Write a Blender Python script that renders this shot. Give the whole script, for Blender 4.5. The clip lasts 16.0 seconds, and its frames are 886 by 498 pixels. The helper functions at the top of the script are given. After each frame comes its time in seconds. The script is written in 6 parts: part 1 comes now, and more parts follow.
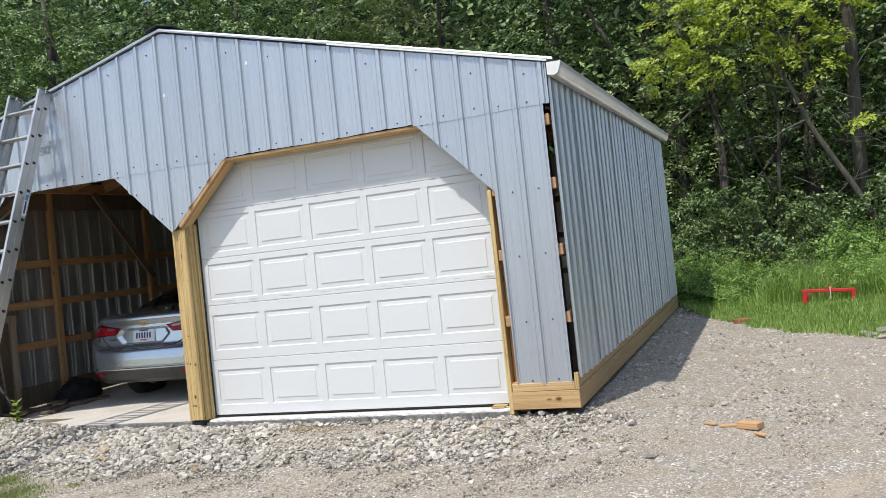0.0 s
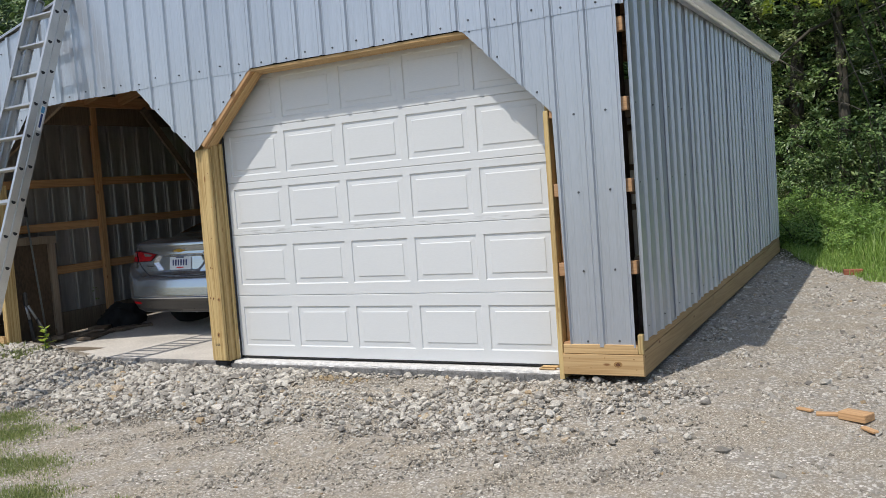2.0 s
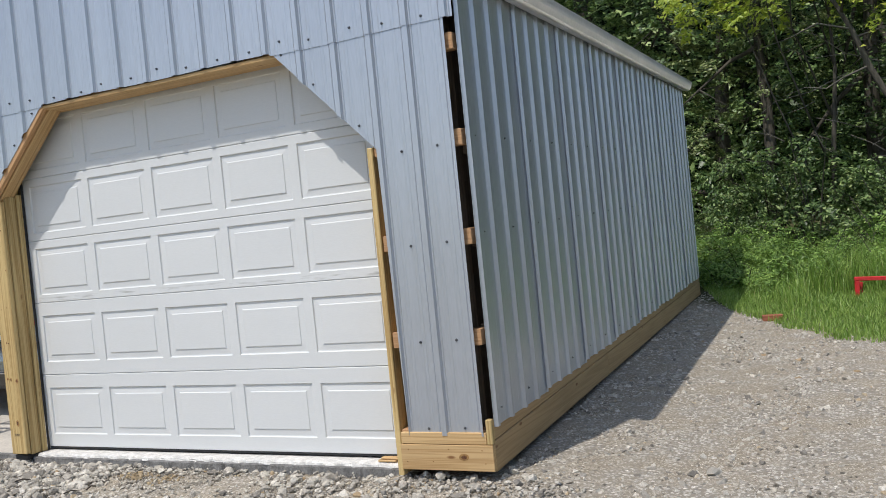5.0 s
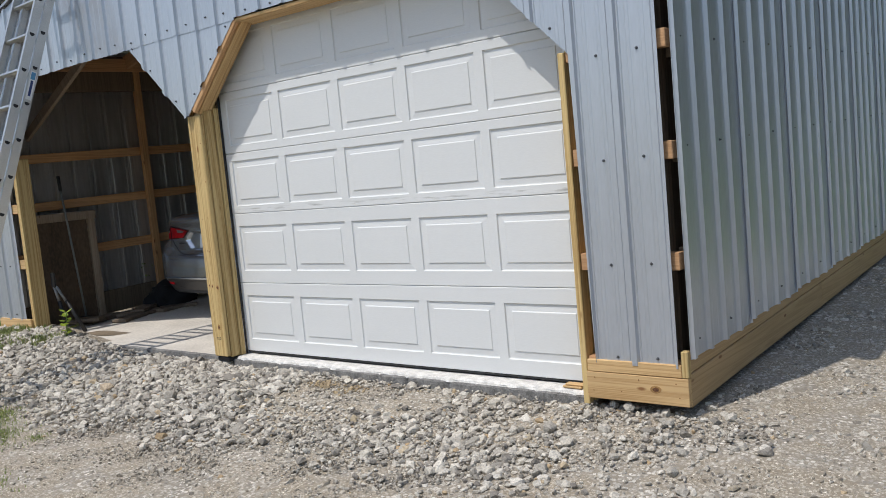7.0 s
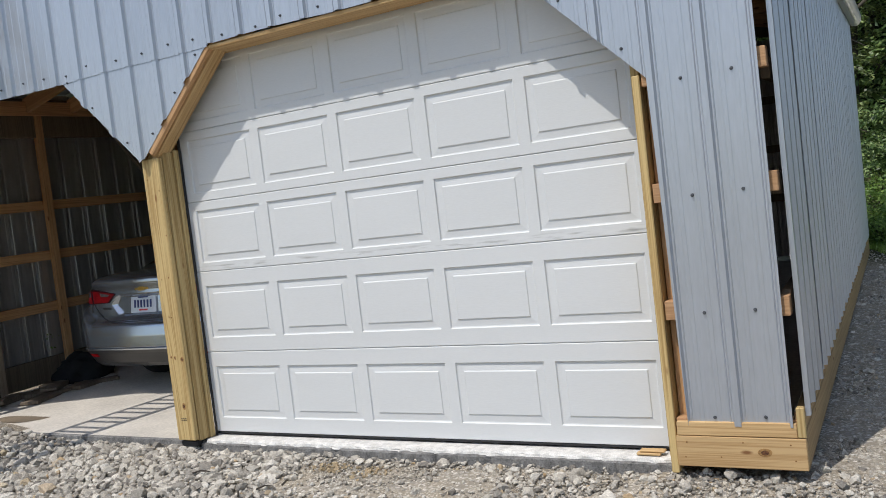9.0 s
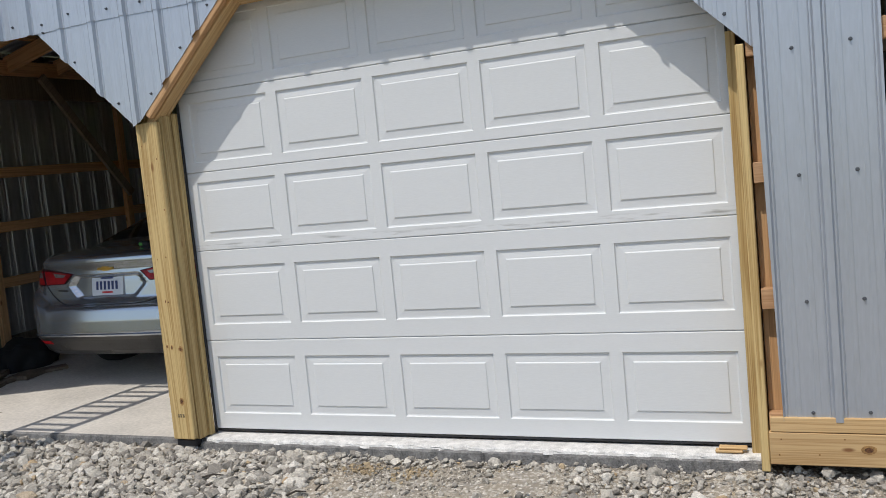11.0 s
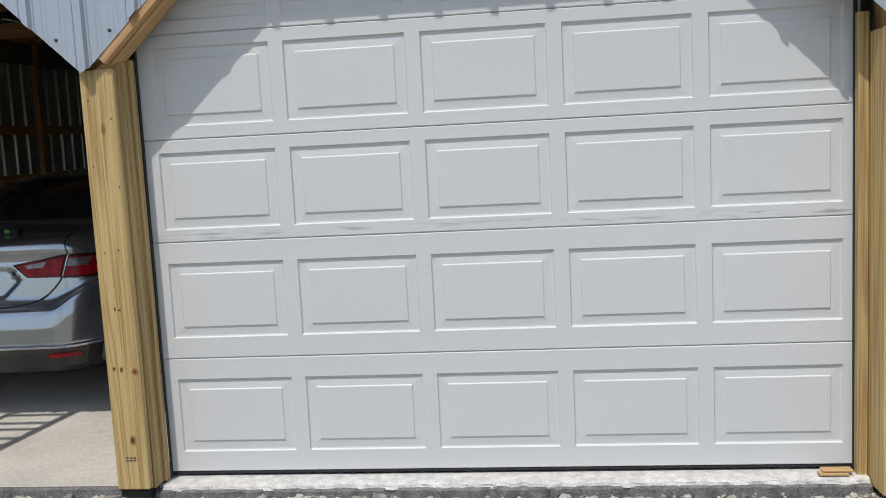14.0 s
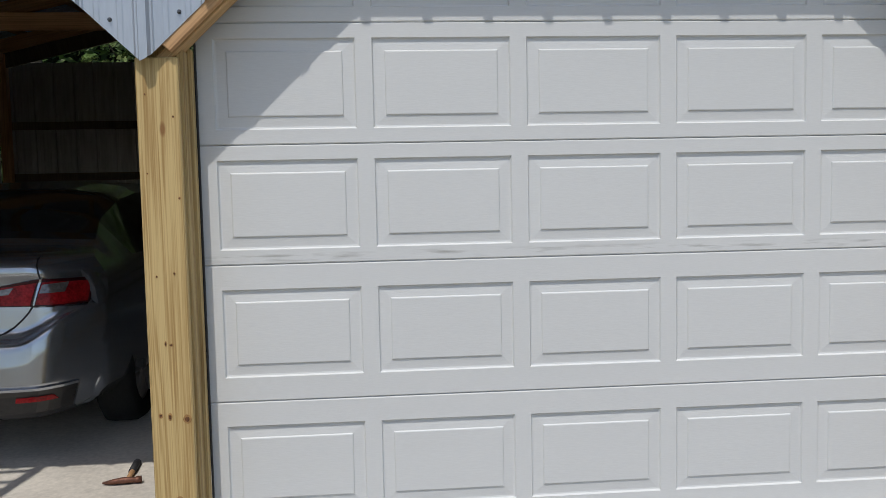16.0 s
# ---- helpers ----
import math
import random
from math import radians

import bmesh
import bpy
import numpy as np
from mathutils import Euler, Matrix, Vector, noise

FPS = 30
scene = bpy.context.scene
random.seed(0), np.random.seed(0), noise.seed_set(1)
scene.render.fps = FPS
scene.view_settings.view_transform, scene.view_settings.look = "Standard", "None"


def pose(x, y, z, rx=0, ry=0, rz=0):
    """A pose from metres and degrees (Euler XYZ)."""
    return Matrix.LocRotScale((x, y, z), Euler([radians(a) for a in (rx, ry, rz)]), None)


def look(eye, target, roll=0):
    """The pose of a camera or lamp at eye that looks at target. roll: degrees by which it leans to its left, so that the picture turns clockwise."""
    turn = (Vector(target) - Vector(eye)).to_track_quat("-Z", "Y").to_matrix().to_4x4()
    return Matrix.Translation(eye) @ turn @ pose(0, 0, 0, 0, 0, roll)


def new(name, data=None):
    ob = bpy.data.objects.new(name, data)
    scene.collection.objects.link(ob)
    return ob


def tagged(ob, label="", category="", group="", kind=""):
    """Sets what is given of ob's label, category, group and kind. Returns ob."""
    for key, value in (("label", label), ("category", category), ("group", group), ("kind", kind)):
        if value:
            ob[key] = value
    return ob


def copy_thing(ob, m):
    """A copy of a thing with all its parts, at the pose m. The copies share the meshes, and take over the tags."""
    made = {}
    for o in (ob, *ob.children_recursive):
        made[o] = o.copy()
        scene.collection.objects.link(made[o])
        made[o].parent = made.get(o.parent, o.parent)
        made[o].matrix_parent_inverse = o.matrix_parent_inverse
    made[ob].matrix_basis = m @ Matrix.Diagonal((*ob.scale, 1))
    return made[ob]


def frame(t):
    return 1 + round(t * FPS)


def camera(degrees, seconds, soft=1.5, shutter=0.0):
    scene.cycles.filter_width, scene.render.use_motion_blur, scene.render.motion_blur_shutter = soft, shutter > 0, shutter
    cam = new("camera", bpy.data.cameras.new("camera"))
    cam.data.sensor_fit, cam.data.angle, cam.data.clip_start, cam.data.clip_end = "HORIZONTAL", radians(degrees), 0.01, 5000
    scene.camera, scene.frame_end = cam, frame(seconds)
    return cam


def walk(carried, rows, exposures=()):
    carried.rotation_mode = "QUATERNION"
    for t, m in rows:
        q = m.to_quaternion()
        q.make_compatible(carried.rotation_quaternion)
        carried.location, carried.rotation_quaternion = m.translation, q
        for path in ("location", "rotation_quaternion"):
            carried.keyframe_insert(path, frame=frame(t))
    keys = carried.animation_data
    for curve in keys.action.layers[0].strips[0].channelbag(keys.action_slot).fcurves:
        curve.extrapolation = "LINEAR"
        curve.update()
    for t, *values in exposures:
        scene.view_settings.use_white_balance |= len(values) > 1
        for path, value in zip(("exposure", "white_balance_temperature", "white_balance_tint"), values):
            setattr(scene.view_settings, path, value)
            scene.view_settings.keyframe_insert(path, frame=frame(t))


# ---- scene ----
cam = camera(55.1, 16.0, soft=0.7)
PATH = [
    (0, (5.251, -6.871, 1.213), (4.518, -5.011, 1.254), -6.0),
    (0.5, (5.234, -6.598, 1.192), (4.488, -4.742, 1.167), -5.2),
    (1, (5.171, -6.281, 1.221), (4.421, -4.429, 1.123), -4.3),
    (1.5, (5.202, -5.968, 1.238), (4.321, -4.176, 1.136), -4.4),
    (2, (5.195, -5.704, 1.243), (4.243, -3.949, 1.129), -4.2),
    (2.5, (5.037, -5.482, 1.227), (4.251, -3.645, 1.14), -0.9),
    (3, (4.99, -5.332, 1.215), (4.238, -3.482, 1.102), -1.1),
    (3.5, (5.174, -5.109, 1.213), (4.418, -3.258, 1.159), -3.5),
    (3.7, (5.234, -5.022, 1.197), (4.481, -3.17, 1.168), -4.2),
    (5.8, (5.498, -4.155, 1.304), (4.503, -2.42, 1.273), -5.9),
    (6, (5.487, -4.15, 1.302), (4.431, -2.452, 1.267), -5.8),
    (6.5, (5.491, -4.137, 1.254), (4.194, -2.625, 1.082), -5.8),
    (7, (5.313, -4.122, 1.263), (4.072, -2.565, 1.076), -5.3),
    (7.5, (5.076, -4.073, 1.264), (4.11, -2.326, 1.145), -4.3),
    (8, (4.803, -3.97, 1.269), (3.881, -2.196, 1.212), -7.5),
    (8.5, (4.476, -3.982, 1.281), (3.51, -2.232, 1.21), -7.0),
    (9, (4.141, -4.099, 1.311), (3.171, -2.353, 1.211), -6.7),
    (9.5, (3.835, -4.084, 1.298), (2.881, -2.331, 1.171), -6.4),
    (9.7, (3.744, -4.077, 1.302), (2.834, -2.3, 1.173), -6.9),
    (11.8, (2.845, -4.061, 1.384), (2.221, -2.172, 1.179), -3.6),
    (12, (2.722, -4.066, 1.384), (2.162, -2.159, 1.164), -3.2),
    (12.5, (2.454, -4.072, 1.407), (2.082, -2.129, 1.112), -2.6),
    (13, (2.204, -3.927, 1.365), (1.835, -1.983, 1.075), -3.9),
    (13.5, (1.985, -3.73, 1.377), (1.674, -1.773, 1.102), -4.4),
    (14, (1.703, -3.654, 1.396), (1.492, -1.677, 1.177), -2.9),
    (14.5, (1.449, -3.509, 1.358), (1.301, -1.518, 1.235), -2.3),
    (15, (1.114, -3.398, 1.356), (1.189, -1.402, 1.258), -1.0),
    (15.5, (0.823, -3.442, 1.395), (0.976, -1.453, 1.254), -0.3),
    (16, (0.644, -3.297, 1.362), (0.809, -1.31, 1.209), -1.2),
]
EXPOSURE = [(0, -0.13), (1, -0.29), (2, -0.41), (3.5, -0.42), (6, -0.41), (7, -0.46), (9, -0.48), (12, -0.65), (13, -0.68), (15, -0.72), (16, -0.78)]
walk(cam, [(t, look(eye, target, roll)) for t, eye, target, roll in PATH], EXPOSURE)

# ---- world and sun ----
SUN_WAY = Vector((0.066, 0.21, -0.422)).normalized()
world = bpy.data.worlds.new("sky")
scene.world = world
world.use_nodes = True
wn = world.node_tree
sky = wn.nodes.new("ShaderNodeTexSky")
sky.sky_type, sky.sun_disc = "NISHITA", False
sky.sun_elevation = math.asin(-SUN_WAY.z)
sky.sun_rotation = math.atan2(-SUN_WAY.x, -SUN_WAY.y)
sky.air_density, sky.dust_density, sky.ozone_density = 1.0, 1.3, 1.0
wn.nodes["Background"].inputs["Strength"].default_value = 0.21
wn.links.new(sky.outputs["Color"], wn.nodes["Background"].inputs["Color"])
sun = new("sun", bpy.data.lights.new("sun", "SUN"))
sun.data.energy, sun.data.angle, sun.data.color = 4.35, radians(0.55), (1.0, 0.955, 0.90)
sun.matrix_world = look(-SUN_WAY * 40, (0, 0, 0))
scene.view_settings.exposure = 0.0

# ---- materials ----
I = 0.0254


def mat(name, colour, rough=0.6, metal=0.0, vary=0.12, scale=6.0, grain=60.0, bump=0.15, dark=None, stretch=(1, 1, 1),
        spec=0.5, per_object=0.0, streak=0.0, coat=0.0, dist=0.004):
    """A procedural surface: a base colour broken by a large and a fine noise, with relief of its own."""
    m = bpy.data.materials.new(name)
    m.use_nodes = True
    nt = m.node_tree
    n, l = nt.nodes, nt.links
    b = n["Principled BSDF"]
    tc = n.new("ShaderNodeTexCoord")
    mp = n.new("ShaderNodeMapping")
    mp.inputs["Scale"].default_value = stretch
    l.new(tc.outputs["Object"], mp.inputs["Vector"])
    big = n.new("ShaderNodeTexNoise")
    big.inputs["Scale"].default_value, big.inputs["Detail"].default_value = scale, 4
    fine = n.new("ShaderNodeTexNoise")
    fine.inputs["Scale"].default_value, fine.inputs["Detail"].default_value = grain, 6
    l.new(mp.outputs["Vector"], big.inputs["Vector"])
    l.new(mp.outputs["Vector"], fine.inputs["Vector"])
    add = n.new("ShaderNodeMath")
    add.operation = "MULTIPLY_ADD"
    l.new(fine.outputs["Fac"], add.inputs[0])
    add.inputs[1].default_value = 0.5
    half = n.new("ShaderNodeMath")
    half.operation = "MULTIPLY"
    half.inputs[1].default_value = 0.5
    l.new(big.outputs["Fac"], half.inputs[0])
    l.new(half.outputs[0], add.inputs[2])
    ramp = n.new("ShaderNodeValToRGB")
    lo = dark if dark else tuple(c * (1 - 2.2 * vary) for c in colour)
    hi = tuple(min(1, c * (1 + 1.2 * vary)) for c in colour)
    ramp.color_ramp.elements[0].position, ramp.color_ramp.elements[1].position = 0.34, 0.64
    ramp.color_ramp.elements[0].color, ramp.color_ramp.elements[1].color = (*lo, 1), (*hi, 1)
    l.new(add.outputs[0], ramp.inputs["Fac"])
    colour_out = ramp.outputs["Color"]
    if per_object:
        info = n.new("ShaderNodeObjectInfo")
        hsv = n.new("ShaderNodeHueSaturation")
        mr = n.new("ShaderNodeMapRange")
        mr.inputs["To Min"].default_value, mr.inputs["To Max"].default_value = 1 - per_object, 1 + per_object
        l.new(info.outputs["Random"], mr.inputs["Value"])
        l.new(mr.outputs[0], hsv.inputs["Value"])
        l.new(colour_out, hsv.inputs["Color"])
        colour_out = hsv.outputs["Color"]
    l.new(colour_out, b.inputs["Base Color"])
    b.inputs["Metallic"].default_value = metal
    b.inputs["Specular IOR Level"].default_value = spec
    b.inputs["Coat Weight"].default_value = coat
    rr = n.new("ShaderNodeMapRange")
    rr.inputs["To Min"].default_value, rr.inputs["To Max"].default_value = max(0.02, rough - 0.1), min(1, rough + 0.1)
    l.new(add.outputs[0], rr.inputs["Value"])
    l.new(rr.outputs[0], b.inputs["Roughness"])
    if bump:
        bp = n.new("ShaderNodeBump")
        bp.inputs["Strength"].default_value, bp.inputs["Distance"].default_value = bump, dist
        l.new(fine.outputs["Fac"], bp.inputs["Height"])
        l.new(bp.outputs["Normal"], b.inputs["Normal"])
    return m


def wood(name, colour, dark, along=2, rough=0.75, per_object=0.1, knots=True):
    """Sawn timber: long grain along one axis, wavy rings and a few dark knots."""
    m = bpy.data.materials.new(name)
    m.use_nodes = True
    nt = m.node_tree
    n, l = nt.nodes, nt.links
    b = n["Principled BSDF"]
    tc, info = n.new("ShaderNodeTexCoord"), n.new("ShaderNodeObjectInfo")
    off = n.new("ShaderNodeVectorMath")
    off.operation = "ADD"
    sc = n.new("ShaderNodeMath")
    sc.operation = "MULTIPLY"
    sc.inputs[1].default_value = 37.0
    l.new(info.outputs["Random"], sc.inputs[0])
    l.new(tc.outputs["Object"], off.inputs[0])
    l.new(sc.outputs[0], off.inputs[1])
    mp = n.new("ShaderNodeMapping")
    s = [15.0, 15.0, 15.0]
    s[along] = 0.33
    mp.inputs["Scale"].default_value = s
    l.new(off.outputs[0], mp.inputs["Vector"])
    warp = n.new("ShaderNodeTexNoise")
    warp.inputs["Scale"].default_value, warp.inputs["Detail"].default_value, warp.inputs["Distortion"].default_value = 1.0, 3, 0.4
    l.new(mp.outputs["Vector"], warp.inputs["Vector"])
    rings = n.new("ShaderNodeMath")
    rings.operation = "MULTIPLY"
    rings.inputs[1].default_value = 44.0
    l.new(warp.outputs["Fac"], rings.inputs[0])
    sine = n.new("ShaderNodeMath")
    sine.operation = "SINE"
    l.new(rings.outputs[0], sine.inputs[0])
    fine = n.new("ShaderNodeTexNoise")
    fine.inputs["Scale"].default_value, fine.inputs["Detail"].default_value = 22.0, 7
    fm = n.new("ShaderNodeMapping")
    fs = [11.0, 11.0, 11.0]
    fs[along] = 0.10
    fm.inputs["Scale"].default_value = fs
    l.new(off.outputs[0], fm.inputs["Vector"])
    l.new(fm.outputs["Vector"], fine.inputs["Vector"])
    mixv = n.new("ShaderNodeMath")
    mixv.operation = "MULTIPLY_ADD"
    mixv.inputs[1].default_value = 0.13
    l.new(sine.outputs[0], mixv.inputs[0])
    l.new(fine.outputs["Fac"], mixv.inputs[2])
    ramp = n.new("ShaderNodeValToRGB")
    ramp.color_ramp.elements[0].position, ramp.color_ramp.elements[1].position = 0.28, 0.62
    ramp.color_ramp.elements[0].color, ramp.color_ramp.elements[1].color = (*dark, 1), (*colour, 1)
    l.new(mixv.outputs[0], ramp.inputs["Fac"])
    out = ramp.outputs["Color"]
    if knots:
        km = n.new("ShaderNodeMapping")
        ks = [7.0, 7.0, 7.0]
        ks[along] = 2.6
        km.inputs["Scale"].default_value = ks
        l.new(off.outputs[0], km.inputs["Vector"])
        vor = n.new("ShaderNodeTexVoronoi")
        vor.inputs["Scale"].default_value = 1.0
        l.new(km.outputs["Vector"], vor.inputs["Vector"])
        kr = n.new("ShaderNodeValToRGB")
        kr.color_ramp.elements[0].position, kr.color_ramp.elements[1].position = 0.04, 0.085
        kr.color_ramp.elements[0].color, kr.color_ramp.elements[1].color = (1, 1, 1, 1), (0, 0, 0, 1)
        l.new(vor.outputs["Distance"], kr.inputs["Fac"])
        mx = n.new("ShaderNodeMix")
        mx.data_type = "RGBA"
        l.new(kr.outputs["Color"], mx.inputs["Factor"])
        l.new(out, mx.inputs["A"])
        mx.inputs["B"].default_value = (colour[0] * 0.42, colour[1] * 0.28, colour[2] * 0.2, 1)
        out = mx.outputs["Result"]
    hsv = n.new("ShaderNodeHueSaturation")
    mr = n.new("ShaderNodeMapRange")
    mr.inputs["To Min"].default_value, mr.inputs["To Max"].default_value = 1 - per_object, 1 + per_object
    l.new(info.outputs["Random"], mr.inputs["Value"])
    l.new(mr.outputs[0], hsv.inputs["Value"])
    l.new(out, hsv.inputs["Color"])
    l.new(hsv.outputs["Color"], b.inputs["Base Color"])
    b.inputs["Roughness"].default_value = rough
    bp = n.new("ShaderNodeBump")
    bp.inputs["Strength"].default_value, bp.inputs["Distance"].default_value = 0.25, 0.002
    l.new(mixv.outputs[0], bp.inputs["Height"])
    l.new(bp.outputs["Normal"], b.inputs["Normal"])
    return m


M_STEEL = mat("galvalume_sheet", (0.475, 0.505, 0.55), rough=0.32, metal=0.5, vary=0.04, scale=1.4, grain=30, bump=0.03, stretch=(3, 3, 0.35), per_object=0.03)
M_STEEL_IN = mat("galvalume_inner_sheet", (0.49, 0.485, 0.475), rough=0.32, metal=0.65, vary=0.1, scale=1.4, grain=9, bump=0.03, stretch=(3, 3, 0.35), per_object=0.05)
M_DOOR = mat("white_painted_steel", (0.665, 0.675, 0.668), rough=0.38, vary=0.02, scale=1.2, grain=150, bump=0.22, stretch=(0.22, 1, 2.0), dist=0.0015)


def seam_grime(m, z, half):
    """Grey rubbed dirt along one seam of the door."""
    n, l = m.node_tree.nodes, m.node_tree.links
    b = n["Principled BSDF"]
    src = b.inputs["Base Color"].links[0].from_socket
    tc, sep = n.new("ShaderNodeTexCoord"), n.new("ShaderNodeSeparateXYZ")
    l.new(tc.outputs["Object"], sep.inputs[0])
    mp = n.new("ShaderNodeMapping")
    mp.inputs["Scale"].default_value = (2.2, 1, 22)
    l.new(tc.outputs["Object"], mp.inputs["Vector"])
    nz = n.new("ShaderNodeTexNoise")
    nz.inputs["Scale"].default_value, nz.inputs["Detail"].default_value = 2.2, 8
    l.new(mp.outputs["Vector"], nz.inputs["Vector"])
    d = n.new("ShaderNodeMath")
    d.operation = "SUBTRACT"
    l.new(sep.outputs["Z"], d.inputs[0])
    d.inputs[1].default_value = z
    a = n.new("ShaderNodeMath")
    a.operation = "ABSOLUTE"
    l.new(d.outputs[0], a.inputs[0])
    band = n.new("ShaderNodeMapRange")
    band.inputs["From Min"].default_value, band.inputs["From Max"].default_value = half, half * 0.2
    l.new(a.outputs[0], band.inputs["Value"])
    spots = n.new("ShaderNodeMapRange")
    spots.inputs["From Min"].default_value, spots.inputs["From Max"].default_value = 0.50, 0.72
    l.new(nz.outputs["Fac"], spots.inputs["Value"])
    f = n.new("ShaderNodeMath")
    f.operation = "MULTIPLY"
    l.new(band.outputs[0], f.inputs[0])
    l.new(spots.outputs[0], f.inputs[1])
    mx = n.new("ShaderNodeMix")
    mx.data_type = "RGBA"
    l.new(f.outputs[0], mx.inputs["Factor"])
    l.new(src, mx.inputs["A"])
    mx.inputs["B"].default_value = (0.30, 0.30, 0.28, 1)
    l.new(mx.outputs["Result"], b.inputs["Base Color"])


seam_grime(M_DOOR, 1.092, 0.022)
M_PINE = wood("treated_pine", (0.55, 0.405, 0.180), (0.345, 0.215, 0.075), along=2)
M_PINE_X = wood("treated_pine_level", (0.57, 0.385, 0.185), (0.42, 0.255, 0.105), along=0)
# Skirt pine toned down: the side wall's shade is in its colour.
M_PINE_Y = wood("shaded_pine_deep", (0.43, 0.285, 0.14), (0.33, 0.21, 0.095), along=1)
M_OLDWOOD = wood("reddish_lumber", (0.63, 0.375, 0.18), (0.46, 0.25, 0.11), along=2)
M_OLDWOOD_Y = wood("reddish_lumber_deep", (0.61, 0.355, 0.17), (0.45, 0.24, 0.105), along=1)
M_OLDWOOD_X = wood("reddish_lumber_level", (0.60, 0.36, 0.175), (0.44, 0.245, 0.108), along=0)
# Reddish lumber darkened in colour for girts that sit partly in shade.
M_GIRT = wood("shaded_red_brown_girt", (0.50, 0.30, 0.155), (0.38, 0.205, 0.095), along=0)
M_GREYWOOD = wood("greyed_shaded_lumber", (0.33, 0.26, 0.19), (0.24, 0.18, 0.125), along=2)
# Weathered tone; also put on sound timbers whose darkness is only shade.
M_PLY = wood("weathered_shaded_ply", (0.19, 0.145, 0.10), (0.125, 0.09, 0.06), along=2)
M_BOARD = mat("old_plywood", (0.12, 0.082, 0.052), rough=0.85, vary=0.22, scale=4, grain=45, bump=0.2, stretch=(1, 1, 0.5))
M_CONC = mat("concrete", (0.58, 0.54, 0.475), rough=0.85, vary=0.10, scale=2.2, grain=40, bump=0.25)
M_CONC_WET = mat("damp_concrete", (0.22, 0.175, 0.125), rough=0.6, vary=0.15, scale=5, grain=60, bump=0.1)
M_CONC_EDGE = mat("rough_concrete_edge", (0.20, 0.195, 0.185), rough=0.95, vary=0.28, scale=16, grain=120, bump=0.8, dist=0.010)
M_LIME = mat("white_mortar_strip", (0.64, 0.625, 0.59), rough=0.95, vary=0.16, scale=24, grain=160, bump=0.7)
M_ALU = mat("aluminium", (0.62, 0.61, 0.58), rough=0.38, metal=0.85, vary=0.08, scale=5, grain=120, bump=0.03)
M_GUTTER = mat("pale_gutter_paint", (0.74, 0.735, 0.71), rough=0.5, vary=0.05, scale=2, grain=30, bump=0.02)
M_BLACK = mat("black_rubber", (0.018, 0.018, 0.02), rough=0.6, vary=0.2, bump=0.05)
M_RIDGE = mat("black_ridge_cap", (0.03, 0.03, 0.03), rough=0.7, vary=0.2, bump=0.1)
M_WHITE = mat("white_paint", (0.78, 0.78, 0.76), rough=0.5, vary=0.04, bump=0.03)
M_RED = mat("red_enamel", (0.62, 0.03, 0.035), rough=0.35, vary=0.12, scale=12, bump=0.05)
M_SCREW = mat("zinc_screw", (0.14, 0.145, 0.155), rough=0.4, metal=0.7, vary=0.1, bump=0)


def ground_height(x, y):
    z = np.interp(y, [-40, -8, -4, -2, -1, -0.5, 0, 7, 20, 60, 400], [-0.6, -0.40, -0.36, -0.30, -0.21, -0.155, -0.13, 0.09, 0.5, 2.5, 25])
    rise = np.clip((-1.2 - x) / 2.0, 0, 1)
    near = np.clip((y + 2.2) / 2.0, 0, 1)
    z = z + 0.17 * rise * rise * (3 - 2 * rise) * near
    bank = np.clip((0.9 - x) / 1.0, 0, 1) * np.clip((y + 1.2) / 0.9, 0, 1) * (y < 0.5)
    z = z + 0.035 * bank
    z = z + 0.028 * np.clip((y + 0.75) / 0.5, 0, 1) * (y < 0.3) * np.clip((x - 0.2) / 0.5, 0, 1) * np.clip((2.9 - x) / 0.2, 0, 1)
    z = z + 0.055 * np.clip((y + 0.80) / 0.5, 0, 1) * np.clip((x - 2.75) / 0.35, 0, 1) * np.clip((4.7 - x) / 0.9, 0, 1) * (y < 9)
    return z


def ground_at(x, y):
    return float(ground_height(np.array([x]), np.array([y]))[0])


